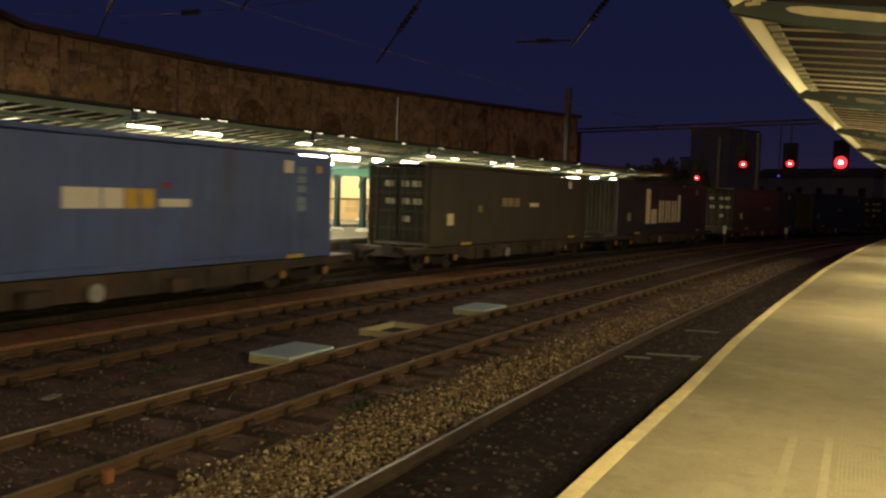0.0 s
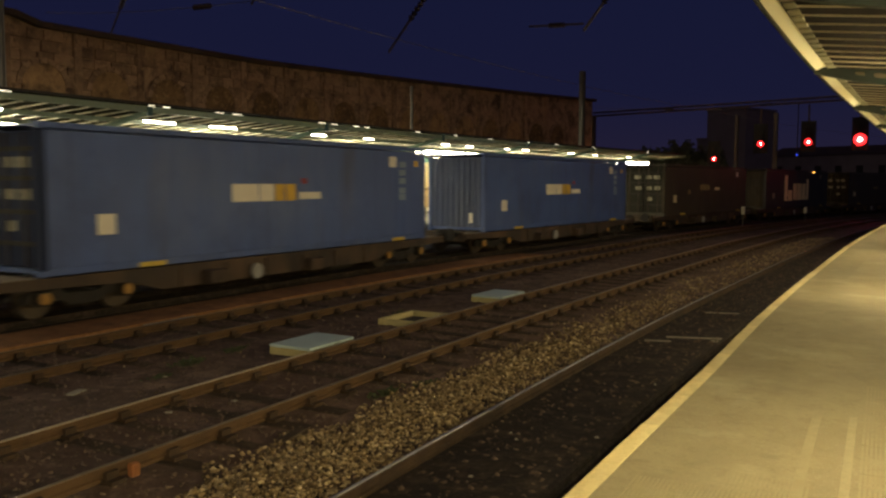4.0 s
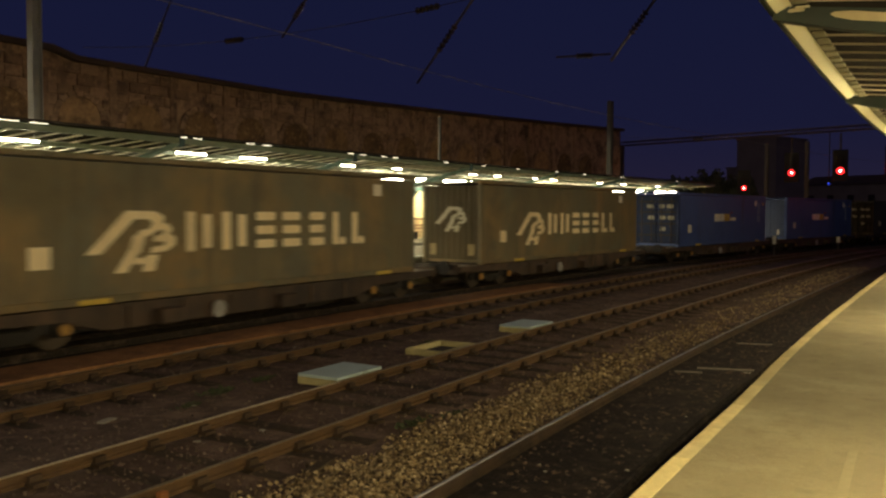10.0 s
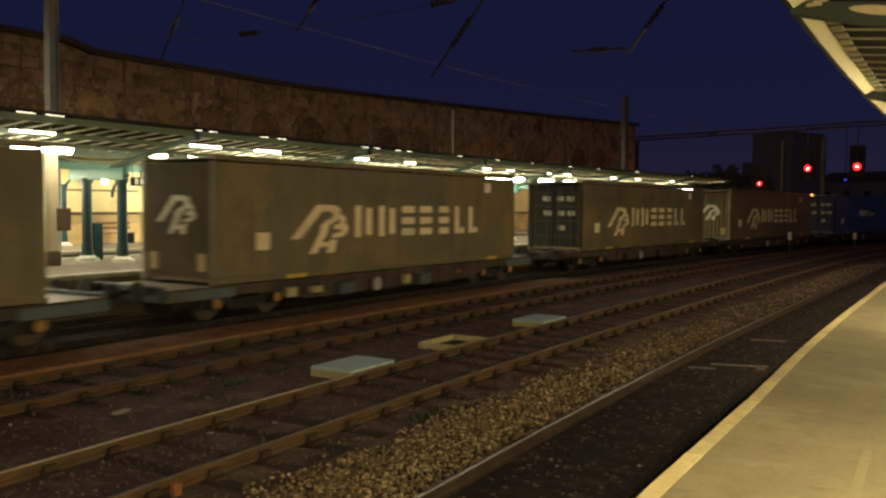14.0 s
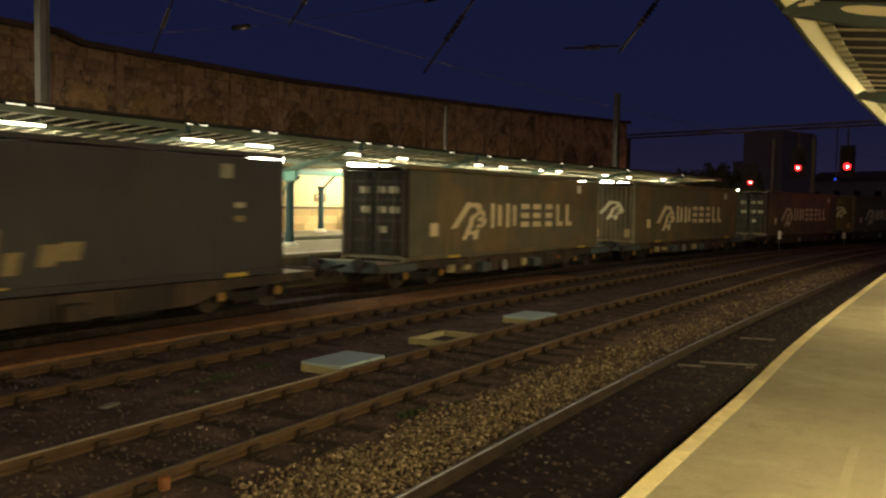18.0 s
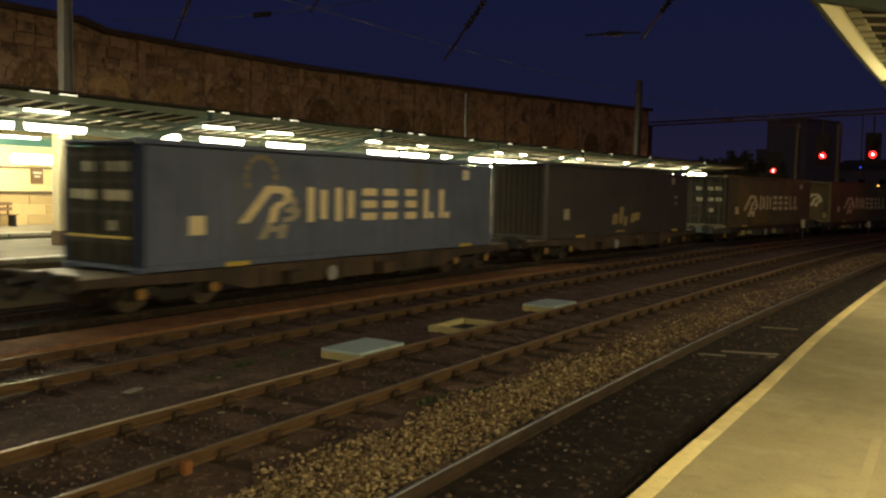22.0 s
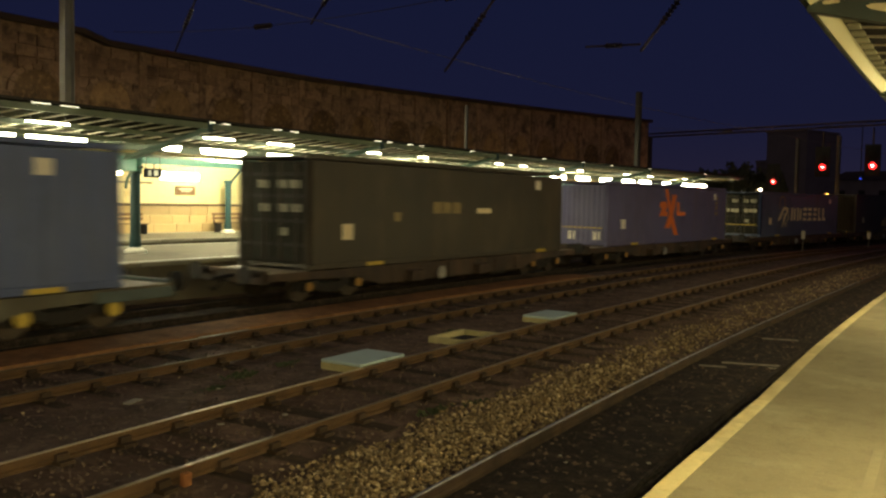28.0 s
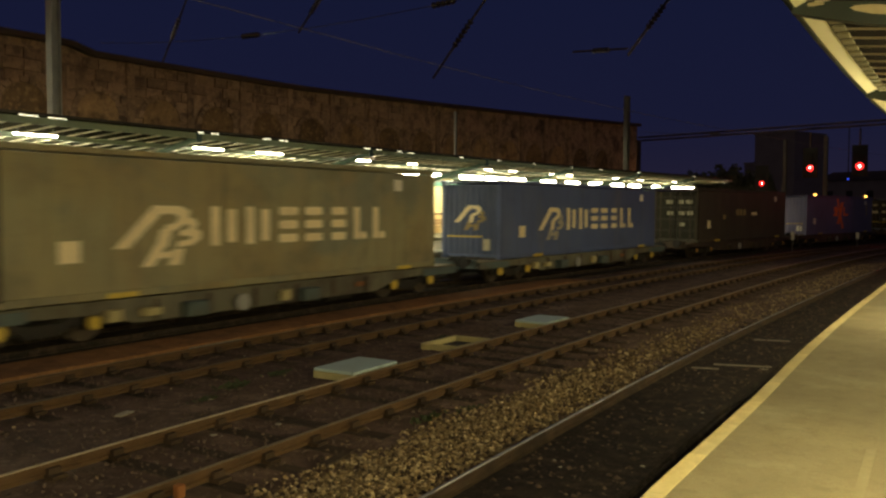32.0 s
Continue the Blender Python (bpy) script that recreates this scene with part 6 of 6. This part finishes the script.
        for x in (-0.95, 0.95):
            ws = Geo().rod((x, -0.9, 0.16 + 0.42), (x, 0.9, 0.16 + 0.42), 0.08, 8)
            for y in (-0.75, 0.75):
                ws.rod((x, y - 0.065, 0.58), (x, y + 0.065, 0.58), 0.42, 20)
            part("wheelset", ws.mesh("wheelset", M_WHEEL), bg)
            for y, sg in ((-1.12, -1), (1.12, 1)):
                part("axle_box", Geo().box((x, y - sg * 0.06, 0.56), (0.3, 0.2, 0.28), bev=0.03).mesh("axle_box", M_BOGIE), bg)
                part("axle_cap", Geo().rod((x, y + sg * 0.03, 0.56), (x, y + sg * 0.08, 0.56), 0.15 if grey else 0.115, 12).mesh("axle_cap", M_YELLOW_BAR if grey else M_YELLOW), bg, None, "yellow axle cap")
    return w


TRAIN = []
master = {"plain": wagon_master(False), "fitted": wagon_master(True), "grey": wagon_master(True, True)}
used = set()
for i in sorted(LOADS):
    h_, paint_, label_, marks_ = LOADS[i]
    kind_ = "fitted" if i in (4, 5) else "grey" if i in (10, 11) else "plain"
    if kind_ not in used:
        wg = master[kind_]
        used.add(kind_)
    else:
        wg = copy_thing(master[kind_], train_pose(train_u(i, 0), 0))
    wg.matrix_basis = train_pose(train_u(i, 0), 0)
    TRAIN.append((wg, i, 0.0))
    TRAIN.append((container(i, h_, paint_, label_, i % 2 == 1, marks_), i, DECK))


# ---- loose stones and paving, last ----
def stones(name, places, material, lo, hi, label, seed):
    """Many small angular stones in one mesh."""
    r = np.random.RandomState(seed)
    n = len(places)
    base = np.array([(1, 0, 0), (-1, 0, 0), (0, 1, 0), (0, -1, 0), (0, 0, 1), (0, 0, -1), (0.6, 0.6, 0.55), (-0.6, -0.55, 0.6)])
    tri = np.array([(0, 6, 4), (0, 2, 6), (2, 4, 6), (2, 1, 4), (1, 7, 4), (1, 3, 7), (3, 4, 7), (3, 0, 4), (2, 0, 5), (1, 2, 5), (3, 1, 5), (0, 3, 5)])
    size = r.uniform(lo, hi, (n, 1, 1))
    sq = r.uniform(0.6, 1.25, (n, 1, 3))
    sq[:, :, 2] *= 0.75
    v = base[None] * sq * size * (1 + r.uniform(-0.38, 0.38, (n, 8, 3)))
    a = r.uniform(0, 6.28, n)
    c, s = np.cos(a)[:, None], np.sin(a)[:, None]
    x, y = v[:, :, 0] * c - v[:, :, 1] * s, v[:, :, 0] * s + v[:, :, 1] * c
    v = np.stack([x, y, v[:, :, 2]], 2) + np.array(places)[:, None, :]
    f = (tri[None] + (np.arange(n) * 8)[:, None, None]).reshape(-1, 3)
    me = bpy.data.meshes.new(name)
    me.vertices.add(n * 8)
    me.vertices.foreach_set("co", v.ravel())
    me.loops.add(len(f) * 3)
    me.loops.foreach_set("vertex_index", f.ravel())
    me.polygons.add(len(f))
    me.polygons.foreach_set("loop_start", np.arange(len(f)) * 3)
    me.polygons.foreach_set("loop_total", np.full(len(f), 3))
    me.update()
    me.validate()
    me.materials.append(material)
    return tagged(new(name, me), label, "gravel", kind="stuff")


rs = random.Random(21)
pl = []
for k in range(44000):
    s = 1.5 + 46 * rs.random() ** 1.7
    q = rs.gauss(4.75, 0.42)
    if s > 24:
        q = rs.uniform(4.1, 6.0)
    lim = 5.55 + 0.16 * math.sin(s * 2.1) + 0.12 * math.sin(s * 5.3)
    if s > 14 and 0.5 * math.sin(s * 1.3 + 5 * q) + 0.5 * math.sin(s * 3.1 - 4 * q) + rs.uniform(-1.8, 1.8) < -0.3:
        continue
    if rs.random() > max(0.22, min(1.0, 1.45 - s / 17)):
        continue
    if 4.03 < q < lim:
        pl.append(tuple(spot(q, s, 0.01 + 0.07 * rs.random() * max(0.2, 1 - abs(q - 4.7)))))
stones("pale_gravel", pl, M_STONE_PALE, 0.012, 0.036, "pale yellowish ballast stones heaped beside the near rail", 1)
pl = []
for k in range(26000):
    s = 1.5 + 42 * rs.random() ** 1.5
    q = rs.choice([rs.uniform(2.5, 3.8), rs.uniform(4.1, 6.15), rs.uniform(6.3, 7.62), rs.uniform(7.82, 10.2), rs.uniform(10.4, 11.7), rs.uniform(11.85, 12.35), rs.uniform(13.6, 16.8)])
    if q < 4 and rs.random() < 0.8:
        continue
    pl.append(tuple(spot(q, s, (0.006 if q < 4 else -0.02) + 0.03 * rs.random())))
stones("dark_gravel", pl, M_STONE_DARK, 0.010, 0.030, "dark oily ballast stones between the sleepers", 2)
pl = []
for k in range(130):
    s = 3 + 24 * rs.random() ** 1.4
    pl.append(tuple(spot(rs.choice([rs.uniform(5.3, 6.1), rs.uniform(6.4, 7.6), rs.uniform(7.9, 10.1)]), s, 0.0)))
stones("stray_gravel", pl, M_STONE_PALE, 0.012, 0.026, "stray pale stones scattered on the dark cinders", 3)

pl = [tuple(spot(rs.uniform(2.45, 3.8), 3 + 32 * rs.random() ** 1.4, 0.012)) for _ in range(1500)]
stones("bed_gravel", pl, M_STONE_DARK, 0.016, 0.045, "dark oily lumps on the bed of the platform track", 4)

slab_me = [Geo().box((0, 0, 0), (0.916, 0.114, 0.10), bev=0.003).mesh("edge_stone", M_COPING), Geo().box((0, 0, 0), (0.916, 0.119, 0.10), bev=0.004).mesh("edge_stone", M_COPING)]
s, k = -3.0, 0
while s < 66:
    part("edge_stone", slab_me[rs.randrange(2)], plat, stand(1.2485 + flare(s) + rs.uniform(-0.003, 0.003), s, PZ - 0.0482 + rs.uniform(-0.001, 0.001), (flare(s + 0.2) - flare(s - 0.2)) / 0.4), "")
    s += 0.92
rib_me = Geo()
rib_me.box((0, 0, 0), (0.598, 0.448, 0.004))
for q in range(18):
    rib_me.box((0, -0.2125 + q * 0.025, 0.003), (0.59, 0.013, 0.003))
rib_me = rib_me.mesh("ribbed_slab", M_RIB)
for row, dd in enumerate((0.90, 0.45, -0.225, -0.675, -1.125)):
    s = 2.0 + 0.3 * (row % 2)
    while s < (5.0 if row < 2 else 7.6):
        part("ribbed_slab", rib_me, plat, stand(dd, s, PZ - 0.0025))
        s += 0.6
for d0, s0, w, l, z in ((0.29, 5.3, 0.06, 2.4, 0.0), (0.06, 5.5, 0.05, 2.2, 0.0), (0.18, 18.4, 0.9, 3.6, 0.0), (-0.6, 12.5, 0.8, 1.5, 0.0)):
    part("repair_patch", Geo().box((0, 0, 0), (l, w, 0.006)).mesh("repair_patch", M_PATCH), plat, stand(d0, s0, PZ + z), "pale repair patch")


def motions():
    for ob, i, z in TRAIN:
        walk(ob, [(t, train_pose(train_u(i, t), z)) for t in range(0, 33)])


motions()
